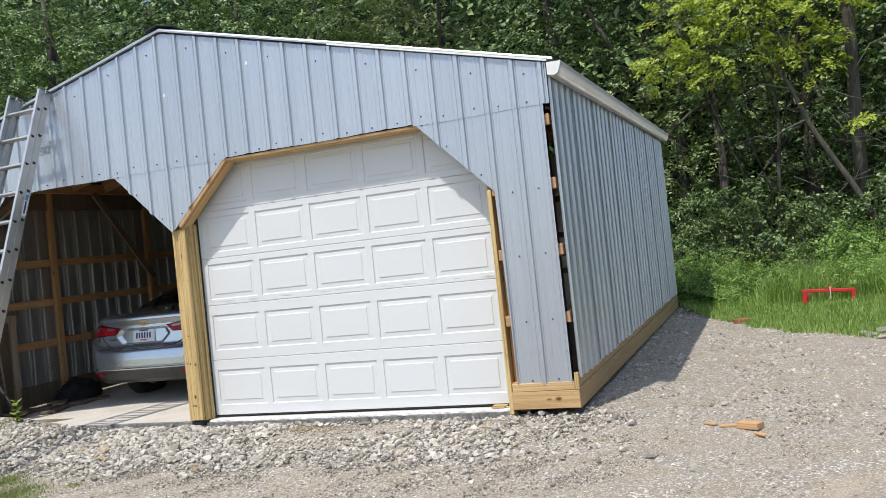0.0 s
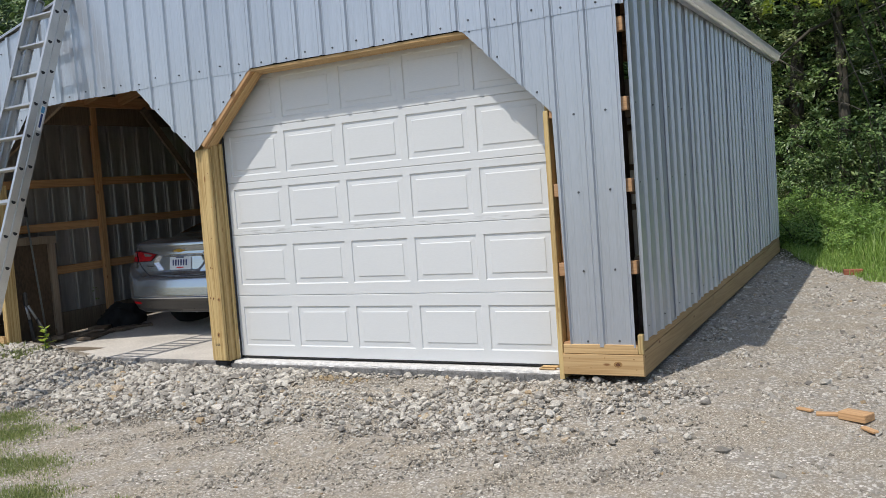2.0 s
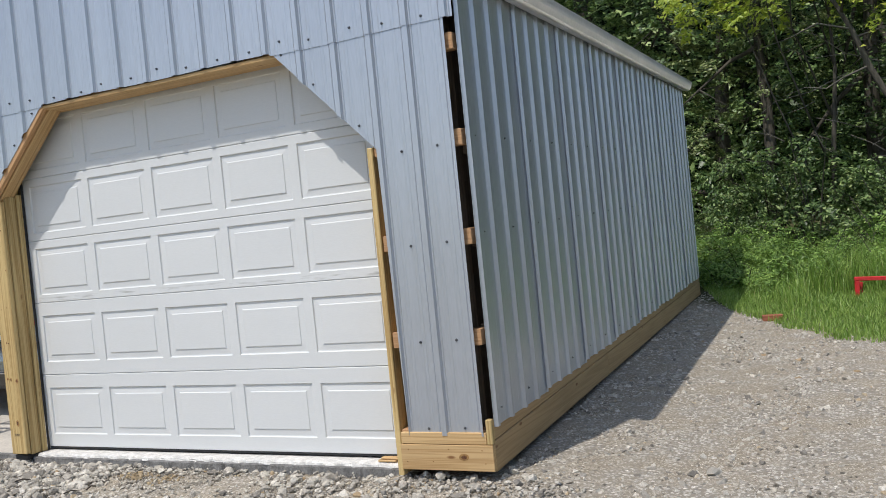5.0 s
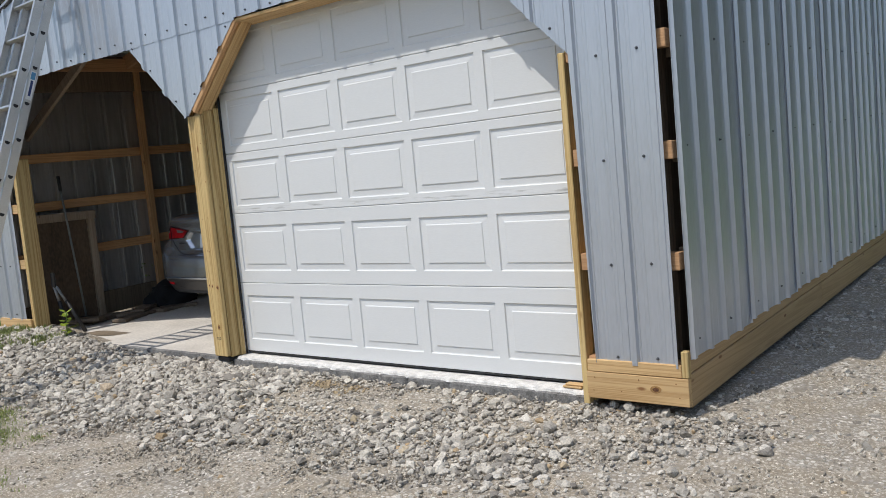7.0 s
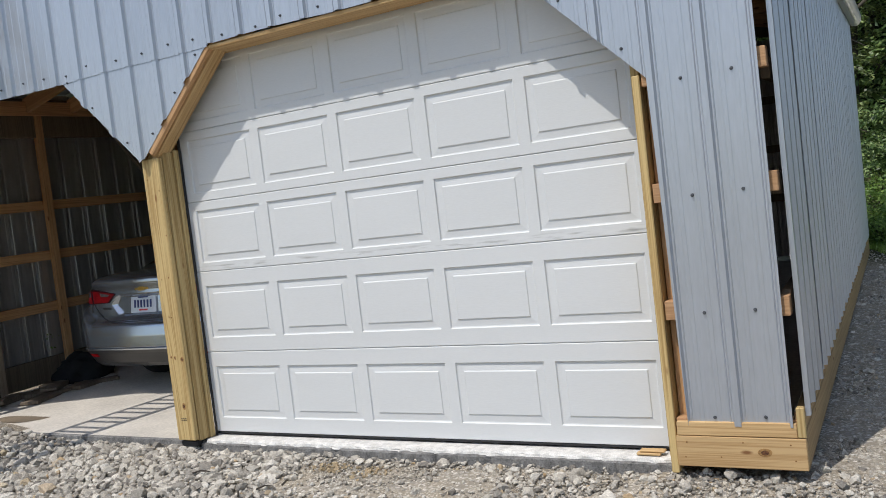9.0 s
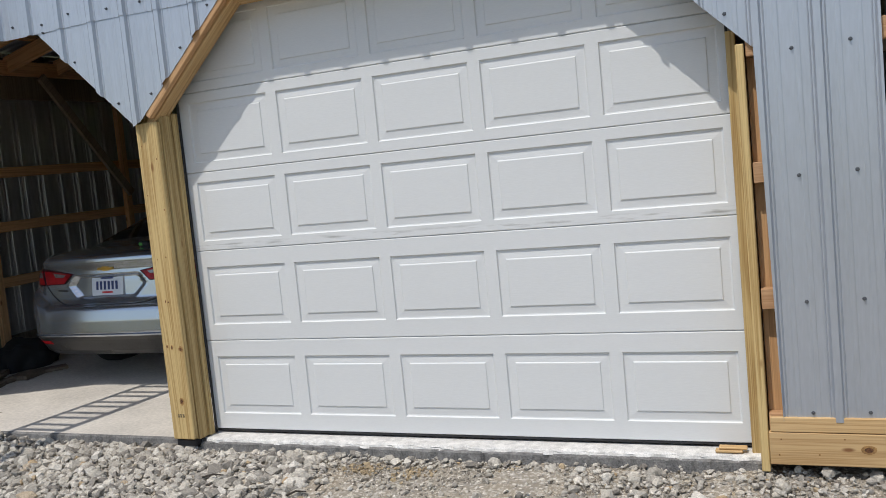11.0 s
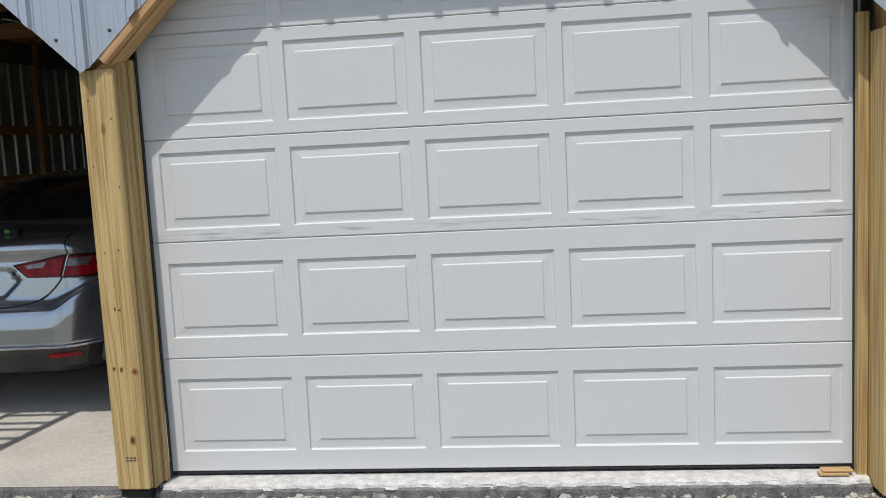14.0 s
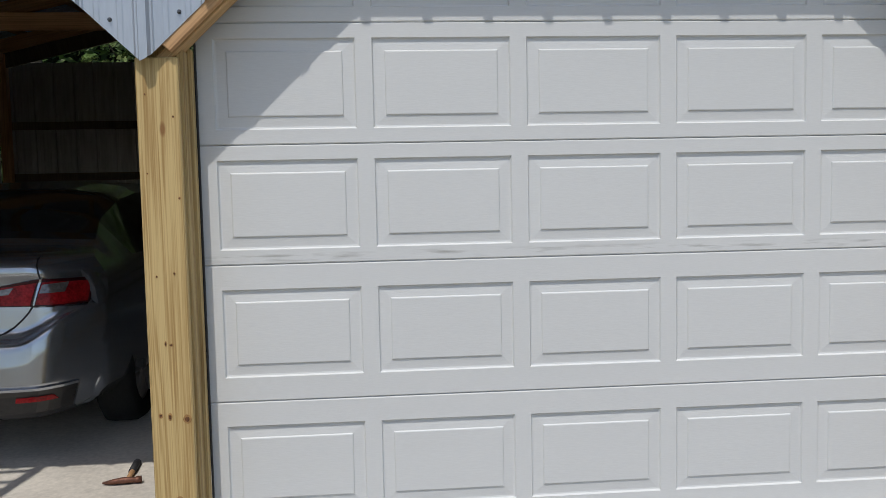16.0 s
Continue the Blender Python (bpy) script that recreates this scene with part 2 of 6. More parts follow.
def ground_material():
    """Driveway: crushed limestone over tan dirt, with grass creeping in at the rims."""
    m = bpy.data.materials.new("gravel_drive")
    m.use_nodes = True
    nt = m.node_tree
    n, l = nt.nodes, nt.links
    b = n["Principled BSDF"]
    tc = n.new("ShaderNodeTexCoord")

    def noise_tex(s, d=4, rough=0.5):
        t = n.new("ShaderNodeTexNoise")
        t.inputs["Scale"].default_value, t.inputs["Detail"].default_value, t.inputs["Roughness"].default_value = s, d, rough
        l.new(tc.outputs["Object"], t.inputs["Vector"])
        return t

    def ramp(src, stops):
        r = n.new("ShaderNodeValToRGB")
        while len(r.color_ramp.elements) < len(stops):
            r.color_ramp.elements.new(0.5)
        for e, (p, c) in zip(r.color_ramp.elements, stops):
            e.position, e.color = p, (*c, 1)
        l.new(src, r.inputs["Fac"])
        return r.outputs["Color"]

    def mix(f, a, c):
        x = n.new("ShaderNodeMix")
        x.data_type = "RGBA"
        l.new(f, x.inputs["Factor"])
        l.new(a, x.inputs["A"])
        l.new(c, x.inputs["B"])
        return x.outputs["Result"]

    bent = n.new("ShaderNodeVectorMath")
    bent.operation = "MULTIPLY_ADD"
    l.new(noise_tex(55, 5, 0.7).outputs["Color"], bent.inputs[0])
    bent.inputs[1].default_value = (0.035, 0.035, 0.035)
    l.new(tc.outputs["Object"], bent.inputs[2])
    vor = n.new("ShaderNodeTexVoronoi")
    vor.inputs["Scale"].default_value, vor.inputs["Randomness"].default_value = 52, 1.0
    l.new(bent.outputs[0], vor.inputs["Vector"])
    vor2 = n.new("ShaderNodeTexVoronoi")
    vor2.inputs["Scale"].default_value = 90
    l.new(bent.outputs[0], vor2.inputs["Vector"])
    stone_value = n.new("ShaderNodeSeparateColor")
    l.new(vor.outputs["Color"], stone_value.inputs["Color"])
    grit_value = n.new("ShaderNodeSeparateColor")
    l.new(vor2.outputs["Color"], grit_value.inputs["Color"])

    def between(cells, colour, gap_tone):
        """Gaps between the pieces go darker in colour, for earth and crevice shade."""
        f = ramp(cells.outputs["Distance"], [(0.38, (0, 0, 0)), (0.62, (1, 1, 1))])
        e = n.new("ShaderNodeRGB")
        e.outputs[0].default_value = (*gap_tone, 1)
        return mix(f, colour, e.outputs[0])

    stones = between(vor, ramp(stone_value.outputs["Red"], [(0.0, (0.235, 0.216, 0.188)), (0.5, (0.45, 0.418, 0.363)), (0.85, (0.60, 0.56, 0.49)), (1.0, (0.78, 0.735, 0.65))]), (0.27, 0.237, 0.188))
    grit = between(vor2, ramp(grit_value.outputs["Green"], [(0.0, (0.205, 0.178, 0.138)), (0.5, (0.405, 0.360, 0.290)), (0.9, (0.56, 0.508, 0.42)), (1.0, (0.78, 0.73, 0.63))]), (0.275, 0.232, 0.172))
    dirt = ramp(noise_tex(42, 8, 0.75).outputs["Fac"], [(0.3, (0.33, 0.265, 0.180)), (0.7, (0.57, 0.485, 0.36))])
    sep = n.new("ShaderNodeSeparateXYZ")
    l.new(tc.outputs["Object"], sep.inputs[0])
    worn = n.new("ShaderNodeMapRange")
    worn.inputs["From Min"].default_value, worn.inputs["From Max"].default_value = -1.1, -2.4
    worn.inputs["To Min"].default_value, worn.inputs["To Max"].default_value = -0.22, 0.08
    l.new(sep.outputs["Y"], worn.inputs["Value"])
    wadd = n.new("ShaderNodeMath")
    wadd.operation = "ADD"
    l.new(noise_tex(0.75, 6, 0.62).outputs["Fac"], wadd.inputs[0])
    l.new(worn.outputs[0], wadd.inputs[1])
    beside = n.new("ShaderNodeMapRange")
    beside.inputs["From Min"].default_value, beside.inputs["From Max"].default_value = 4.4, 5.6
    beside.inputs["To Min"].default_value, beside.inputs["To Max"].default_value = -0.16, 0.06
    l.new(sep.outputs["X"], beside.inputs["Value"])
    badd = n.new("ShaderNodeMath")
    badd.operation = "ADD"
    l.new(wadd.outputs[0], badd.inputs[0])
    l.new(beside.outputs[0], badd.inputs[1])
    patch = ramp(badd.outputs[0], [(0.44, (0, 0, 0)), (0.60, (1, 1, 1))])
    patch2 = ramp(noise_tex(3.2, 6, 0.65).outputs["Fac"], [(0.44, (0, 0, 0)), (0.58, (1, 1, 1))])
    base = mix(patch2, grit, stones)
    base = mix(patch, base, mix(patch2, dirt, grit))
    litter = ramp(noise_tex(9, 8, 0.7).outputs["Fac"], [(0.35, (0.045, 0.045, 0.018)), (0.65, (0.105, 0.105, 0.045))])

    def from_line(ax, ay, c):
        """Soft step across the line ax * x + ay * y = c."""
        d = n.new("ShaderNodeVectorMath")
        d.operation = "DOT_PRODUCT"
        l.new(tc.outputs["Object"], d.inputs[0])
        d.inputs[1].default_value = (ax, ay, 0)
        r = n.new("ShaderNodeMapRange")
        r.inputs["From Min"].default_value, r.inputs["From Max"].default_value = c - 0.3, c + 0.3
        l.new(d.outputs["Value"], r.inputs["Value"])
        return r.outputs[0]

    base = mix(from_line(1.1, 1.0, 10.5), base, litter)
    # Unseen ground behind the camera, darkened to cut bounce onto the front wall.
    base = mix(from_line(0.15, -1.0, 9.5), base, litter)
    base = mix(from_line(-1.0, -0.2, 5.6), base, litter)
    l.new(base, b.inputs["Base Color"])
    b.inputs["Roughness"].default_value = 0.95
    b.inputs["Specular IOR Level"].default_value = 0.2
    hsum = n.new("ShaderNodeMath")
    hsum.operation = "ADD"
    l.new(vor.outputs["Distance"], hsum.inputs[0])
    l.new(vor2.outputs["Distance"], hsum.inputs[1])
    bp = n.new("ShaderNodeBump")
    bp.inputs["Strength"].default_value, bp.inputs["Distance"].default_value = 0.5, 0.008
    bp.invert = True
    l.new(hsum.outputs[0], bp.inputs["Height"])
    l.new(bp.outputs["Normal"], b.inputs["Normal"])
    return m


M_GROUND = ground_material()

# ---- mesh helpers ----


def mesh_object(name, verts, faces, material, parent=None, label="", smooth=False):
    me = bpy.data.meshes.new(name)
    me.from_pydata(verts, [], faces)
    me.materials.append(material)
    if smooth:
        me.polygons.foreach_set("use_smooth", [True] * len(me.polygons))
    ob = new(name, me)
    if parent:
        ob.parent = parent
    if label:
        ob["label"] = label
    return ob


def part(name, bm, material, parent, label="", smooth=False):
    me = bpy.data.meshes.new(name)
    bm.normal_update()
    bm.to_mesh(me)
    bm.free()
    me.materials.append(material)
    if smooth:
        me.polygons.foreach_set("use_smooth", [True] * len(me.polygons))
    ob = new(name, me)
    if parent:
        ob.parent = parent
    if label:
        ob["label"] = label
    return ob


def thing(name, label, category, group="", kind="", at=(0, 0, 0)):
    ob = new(name)
    ob.location = at
    ob.empty_display_size = 0.1
    return tagged(ob, label, category, group, kind)


def add_box(bm, x0, x1, y0, y1, z0, z1, bevel=0.0, lift=0.0, m=None):
    """A box with worn edges; lift raises it by that much for each metre of y."""
    pts = [(x, y, z + lift * y) for x in (x0, x1) for y in (y0, y1) for z in (z0, z1)]
    if m is not None:
        pts = [m @ Vector(p) for p in pts]
    v = [bm.verts.new(p) for p in pts]
    fs = [bm.faces.new([v[i] for i in f]) for f in ((0, 1, 3, 2), (4, 6, 7, 5), (0, 4, 5, 1), (2, 3, 7, 6), (0, 2, 6, 4), (1, 5, 7, 3))]
    if bevel:
        edges = list({e for f in fs for e in f.edges})
        bmesh.ops.bevel(bm, geom=edges, offset=bevel, segments=1, affect="EDGES")


def box(name, x0, x1, y0, y1, z0, z1, material, parent=None, bevel=0.004, lift=0.0, label=""):
    bm = bmesh.new()
    add_box(bm, x0, x1, y0, y1, z0, z1, bevel, lift)
    return part(name, bm, material, parent, label)


def beam(name, a, b, w, h, material, parent=None, bevel=0.004, up=(0, 0, 1), label=""):
    """A straight timber from a to b; w across, h upwards; its own axes run with it so that the grain does too."""
    a, b = Vector(a), Vector(b)
    d = b - a
    x = d.normalized()
    y = Vector(up).cross(x).normalized()
    z = x.cross(y)
    bm = bmesh.new()
    add_box(bm, 0, d.length, -w / 2, w / 2, -h / 2, h / 2, bevel)
    ob = part(name, bm, material, parent, label)
    m = Matrix((x, y, z)).transposed().to_4x4()
    m.translation = a
    ob.matrix_basis = m
    return ob


def tube(name, pts, r, material, parent=None, sides=10, label="", smooth=True):
    bm = bmesh.new()
    add_tube(bm, pts, r, sides)
    return part(name, bm, material, parent, label, smooth)


def add_tube(bm, pts, r, sides=10):
    pts = [Vector(p) for p in pts]
    rs = r if isinstance(r, (list, tuple)) else [r] * len(pts)
    rings = []
    for i, p in enumerate(pts):
        d = (pts[min(i + 1, len(pts) - 1)] - pts[max(i - 1, 0)]).normalized()
        ref = Vector((0, 0, 1)) if abs(d.z) < 0.9 else Vector((1, 0, 0))
        u = d.cross(ref).normalized()
        w = d.cross(u)
        rings.append([bm.verts.new(p + (u * math.cos(2 * math.pi * k / sides) + w * math.sin(2 * math.pi * k / sides)) * rs[i]) for k in range(sides)])
    for a, b in zip(rings, rings[1:]):
        for k in range(sides):
            bm.faces.new((a[k], a[(k + 1) % sides], b[(k + 1) % sides], b[k]))
    bm.faces.new(list(reversed(rings[0])))
    bm.faces.new(rings[-1])


SLOPE = 0.027   # the site rises this much for each metre towards the back
FRONT = -0.21   # outer face of the front sheets
RIGHT, LEFT, BACK = 3.66, -3.66, 7.10

# ---- ground ----
gx = np.unique(np.concatenate([np.linspace(-300, -14, 30), np.linspace(-14, 14, 113), np.linspace(14, 300, 30)]))
gy = np.unique(np.concatenate([np.linspace(-120, -12, 16), np.linspace(-12, 14, 105), np.linspace(14, 500, 40)]))
GX, GY = np.meshgrid(gx, gy)
GZ = ground_height(GX, GY)
rough_near = np.random.rand(*GZ.shape) * 0.018 * ((np.abs(GX) < 14) & (GY < 14) & (GY > -12))
inside = (GX > -3.7) & (GX < 3.5) & (GY > 0.1) & (GY < 7.0)
GZ = np.where(inside, GZ - 0.25, GZ + rough_near)
nx, ny = len(gx), len(gy)
gverts = np.stack([GX.ravel(), GY.ravel(), GZ.ravel()], 1).tolist()
gfaces = [(j * nx + i, j * nx + i + 1, (j + 1) * nx + i + 1, (j + 1) * nx + i) for j in range(ny - 1) for i in range(nx - 1)]
ground = mesh_object("ground", gverts, gfaces, M_GROUND, smooth=True)
tagged(ground, "crushed limestone driveway over tan packed dirt", "ground", kind="structure")

# ---- slab ----
slab = thing("floor", "pale cured concrete garage slab with a rough front edge", "concrete slab", kind="structure")
bm = bmesh.new()
add_box(bm, -3.5, 3.06, -0.08, 7.0, -0.19, -0.03, 0.004, SLOPE)
add_box(bm, 3.06, 3.5, 0.12, 7.0, -0.19, -0.03, 0.0, SLOPE)
part("slab", bm, M_CONC, slab)


def rough_lip(name, x0, x1, back, front, top, bottom, material, seed, wob=0.012):
    """A broken concrete lip: an uneven front edge and a pitted face below it."""
    bm = bmesh.new()
    n = int((x1 - x0) / 0.016)
    rows = []
    for k in range(n + 1):
        x = x0 + (x1 - x0) * k / n
        w = wob * noise.fractal((x * 9, seed, 0), 0.6, 2, 5)
        chip = -1.6 * wob * max(0.0, noise.noise((x * 4.3, seed, 9)) - 0.25)
        t = 0.3 * wob * noise.fractal((x * 13, seed, 5), 0.7, 2, 3)
        face = [0.5 * wob * noise.fractal((x * 14, seed, 2 + q), 0.7, 2, 4) for q in range(3)]
        rows.append([bm.verts.new(p) for p in ((x, back, top), (x, front + w - chip + 0.010, top + t * 0.4), (x, front + w - chip, top - 0.006 + t + chip), (x, front + w + face[0] - 0.003, top + 0.35 * (bottom - top)),
                                               (x, front + w + face[1] - 0.006, top + 0.65 * (bottom - top)), (x, front + w + face[2] - 0.01, bottom), (x, back, bottom))])
    for a, b in zip(rows, rows[1:]):
        for i in range(6):
            bm.faces.new((a[i], a[i + 1], b[i + 1], b[i]))
    bm.faces.new(rows[0][::-1])
    bm.faces.new(rows[-1])
    bmesh.ops.recalc_face_normals(bm, faces=bm.faces[:])
    return part(name, bm, material, slab)


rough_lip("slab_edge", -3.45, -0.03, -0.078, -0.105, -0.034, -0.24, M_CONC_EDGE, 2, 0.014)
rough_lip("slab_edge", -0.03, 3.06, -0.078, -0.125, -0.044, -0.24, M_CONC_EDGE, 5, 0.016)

# ---- the shed: sheets ----
PITCH = 9 * I          # ribs of the side and back sheets
FRONT_PITCH = 0.2345   # ribs of the front sheets


def rib_profile(u0, u1, phase, minor=0.0035, pitch=PITCH):
    """Stations along a ribbed sheet: a tall trapezoid rib every nine inches and two low stiffeners between."""
    st = {u0: None, u1: None}
    k0 = math.floor((u0 - phase) / pitch) - 1
    k1 = math.ceil((u1 - phase) / pitch) + 1
    for k in range(k0, k1 + 1):
        c = phase + k * pitch
        for d, h in ((-0.036, 0), (-0.032, 0.004), (-0.029, 0.0005), (-0.0225, 0.0005), (-0.014, 0.019), (0.014, 0.019), (0.0225, 0.0005), (0.029, 0.0005), (0.032, 0.004), (0.036, 0)):
            st[c + d] = h
        for s in (1 / 3, 2 / 3):
            for d, h in ((-0.012, 0), (-0.007, minor), (0.007, minor), (0.012, 0)):
                st[c + s * pitch + d] = h
    keys = sorted(st)
    known = [(k, st[k]) for k in keys if st[k] is not None]
    ku, kh = [a for a, _ in known], [b for _, b in known]
    return [(k, float(np.interp(k, ku, kh))) for k in keys if u0 - 1e-9 <= k <= u1 + 1e-9]


def sheet(name, u0, u1, phase, low, high, place, material, parent, minor=0.0035, label="", pitch=PITCH):
    """One ribbed steel sheet, two millimetres thick. low(u), high(u): its ends; place(u, out, z): to the world."""
    st = rib_profile(u0, u1, phase, minor, pitch)
    verts, faces = [], []
    e = 1e-4
    for (a, ha), (b, hb) in zip(st, st[1:]):
        if b - a < 1e-6:
            continue
        la, lb, ta, tb = low(a + e), low(b - e), high(a + e), high(b - e)
        if ta - la < 0.01 and tb - lb < 0.01:
            continue
        n = len(verts)
        for t in (0.0, 0.002):
            verts += [place(a, ha - t, la), place(b, hb - t, lb), place(b, hb - t, tb), place(a, ha - t, ta)]
        faces += [(n, n + 1, n + 2, n + 3), (n + 7, n + 6, n + 5, n + 4), (n, n + 4, n + 5, n + 1), (n + 2, n + 6, n + 7, n + 3)]
        if a == st[0][0]:
            faces.append((n, n + 3, n + 7, n + 4))
        if b == st[-1][0]:
            faces.append((n + 1, n + 5, n + 6, n + 2))
    return mesh_object(name, verts, faces, material, parent, label)


SEAM = 2.437
PEAK_X, PEAK_Z, EAVE_R, EAVE_L = -0.06, 3.765, 2.79, 2.90


def roof_z(x):
    """Height of the roof's upper edge on the front."""
    return PEAK_Z + (EAVE_R - PEAK_Z) * (x - PEAK_X) / (RIGHT - PEAK_X) if x > PEAK_X else PEAK_Z + (EAVE_L - PEAK_Z) * (x - PEAK_X) / (LEFT - PEAK_X)


def front_low(x):
    """Lower edge of the front sheets: the two clipped-corner openings."""
    if x < -3.11:
        return 0.16
    if x < -2.96:
        return 1.69
    if x < -2.24:
        return float(np.interp(x, [-2.96, -2.24], [1.69, SEAM]))
    if x < -0.80:
        return SEAM
    if x < -0.14:
        return float(np.interp(x, [-0.80, -0.14], [SEAM, 1.805]))
    if x < 0.53:
        return float(np.interp(x, [-0.14, 0.53], [1.805, SEAM]))
    if x < 2.485:
        return SEAM
    if x < 3.139:
        return float(np.interp(x, [2.485, 3.139], [SEAM, 1.776]))
    return 0.178


wall_front = thing("wall_front", "ribbed bare galvalume steel front wall with two clipped-corner openings", "metal wall", kind="structure")
PHASE = 3.386
edges = [3.628 - 4 * FRONT_PITCH * k for k in range(9)]
front_place = lambda u, out, z: (u, FRONT - out, z)
for hi, lo in zip(edges, edges[1:]):
    hi, lo = min(hi, 3.655), max(lo, LEFT)
    if hi == edges[0]:
        hi = 3.632
    # upper course laps over the lower one
    sheet("upper_sheet", lo, 3.668 if hi > 3.6 else hi, PHASE, lambda u: SEAM - 0.012 - 0.004 * math.sin(u * 5) + (0.012 if 0.54 < u < 2.475 else 0.0), lambda u: roof_z(u) - 0.035,
          lambda u, out, z: (u, FRONT - 0.004 - out, z), M_STEEL, wall_front, 0.002, pitch=FRONT_PITCH)
    sheet("lower_sheet", lo, hi - 0.015 if hi > 3.6 else hi, PHASE, front_low, lambda u: SEAM, front_place, M_STEEL, wall_front, 0.002, pitch=FRONT_PITCH)

# screws with washers, in rows over the girts
screw_me = bpy.data.meshes.new("screw")
bm = bmesh.new()
bmesh.ops.create_cone(bm, cap_ends=True, segments=8, radius1=0.0085, radius2=0.0065, depth=0.004, matrix=Matrix.Translation((0, 0, 0.002)))
bmesh.ops.create_cone(bm, cap_ends=True, segments=6, radius1=0.0048, radius2=0.0044, depth=0.007, matrix=Matrix.Translation((0, 0, 0.007)))
bm.to_mesh(screw_me)
bm.free()
screw_me.materials.append(M_SCREW)


def screws(parent, places, turn):
    for p in places:
        s = new("screw", screw_me)
        s.parent = parent
        s.matrix_basis = Matrix.Translation(p) @ turn


face_front = Euler((radians(90), 0, 0)).to_matrix().to_4x4()
rng = random.Random(4)
rows = []
for i in range(-30, 4):
    x = PHASE + i * FRONT_PITCH + 0.10 + rng.uniform(-0.03, 0.03)
    if LEFT + 0.1 < x < 3.6:
        rows.append((x, FRONT - 0.005, SEAM + 0.045 + rng.uniform(-0.02, 0.02)))
        if i % 2 == 0:
            rows.append((x, FRONT - 0.005, roof_z(x) - 0.14 + rng.uniform(-0.05, 0.02)))
        low = front_low(x)
        if 1.7 < low < 2.38:
            rows.append((x, FRONT - 0.001, low + 0.05))
for z in (1.755, 1.23, 0.695, 0.213):
    rows += [(3.285, FRONT - 0.001, z), (3.505, FRONT - 0.001, z + 0.005), (-3.3, FRONT - 0.001, z), (-3.5, FRONT - 0.001, z)]
screws(wall_front, rows, face_front)

# right wall
wall_right = thing("wall_right", "long ribbed bare galvalume steel side wall above pine skirt boards", "metal wall", kind="structure")
Y0 = -0.188
for k in range(8):
    y0, y1 = Y0 + 0.906 * k, min(Y0 + 0.906 * (k + 1) + 0.02, BACK)
    off = y0
    sheet("side_sheet", y0, y1, Y0 + 0.03 + 0.906 * k, lambda u, b=0.218 + SLOPE * (y0 + 0.2): b, lambda u: 2.72 + SLOPE * u,
          lambda u, out, z, off=off: (RIGHT + 0.008 * (1 - (u - off) / 0.926) + out, u, z), M_STEEL, wall_right, 0.0012)
face_right = Euler((0, radians(90), 0)).to_matrix().to_4x4()
screws(wall_right, [(RIGHT + 0.001, Y0 + 0.13 + 0.2286 * k, z + SLOPE * k * 0.2286) for k in range(30) for z in (0.30, 1.27, 1.80) if k % 2 == 0], face_right)

# left and back walls
wall_left = thing("wall_left", "ribbed steel side wall seen from inside, reddish lumber girts", "metal wall", kind="structure")
for k in range(8):
    y0, y1 = Y0 + 0.906 * k, min(Y0 + 0.906 * (k + 1) + 0.02, BACK)
    sheet("side_sheet", y0, y1, Y0 + 0.03 + 0.906 * k, lambda u: 0.14 + SLOPE * u, lambda u: 2.893 + SLOPE * u,
          lambda u, out, z: (LEFT + 0.001 - out, u, z), M_STEEL_IN, wall_left, 0.0008)
wall_back = thing("wall_back", "ribbed bare steel back wall, open above at the gable", "metal wall", kind="structure")
for k in range(8):
    x0, x1 = LEFT + 0.914 * k, min(LEFT + 0.914 * (k + 1), RIGHT)
    sheet("back_sheet", x0, x1, PHASE, lambda u: 0.2, lambda u: 2.87, lambda u, out, z: (u, BACK + 0.02 + out, z), M_STEEL_IN, wall_back)

# ---- roof ----
roof = thing("roof", "low gable roof of ribbed steel sheets with a black ridge cap", "roof", kind="structure")


def roof_sheet(y0, y1, side):
    xe = RIGHT + 0.07 if side > 0 else LEFT - 0.07
    def at(u, out, z):
        x = PEAK_X + (xe - PEAK_X) * z
        return (x, u, roof_z(x) + SLOPE * max(u, -0.3) + out)
    return sheet("roof_sheet", y0, y1, y0 + 0.03, lambda u: 0.0, lambda u: 1.0, at, M_STEEL, roof)


for k in range(8):
    for side in (1, -1):
        roof_sheet(-0.245 + 0.924 * k, min(-0.245 + 0.924 * (k + 1) + 0.02, BACK + 0.06), side)
for xa, xe, tall, m in ((1.74, RIGHT + 0.03, 0.030, M_WHITE), (PEAK_X, 1.735, 0.016, M_STEEL), (PEAK_X - 0.002, LEFT - 0.05, 0.018, M_STEEL)):
    beam("rake_trim", (xa, FRONT - 0.028, roof_z(xa) - 0.012), (xe, FRONT - 0.028, roof_z(xe) - 0.012), 0.012, tall, m, roof, 0.002)
bm = bmesh.new()
for i in range(8):
    y0, y1 = -0.25 + 0.93 * i, -0.25 + 0.93 * (i + 1)
    for s in (1, -1):
        add_box(bm, 0, 0.16, y0, y1 - 0.004, 0, 0.012, 0.003, SLOPE,
                Matrix.Translation((PEAK_X, 0, PEAK_Z + 0.045)) @ Euler((0, radians(14.5 if s > 0 else 165.5), 0)).to_matrix().to_4x4())
part("ridge_cap", bm, M_RIDGE, roof, "black ridge cap")

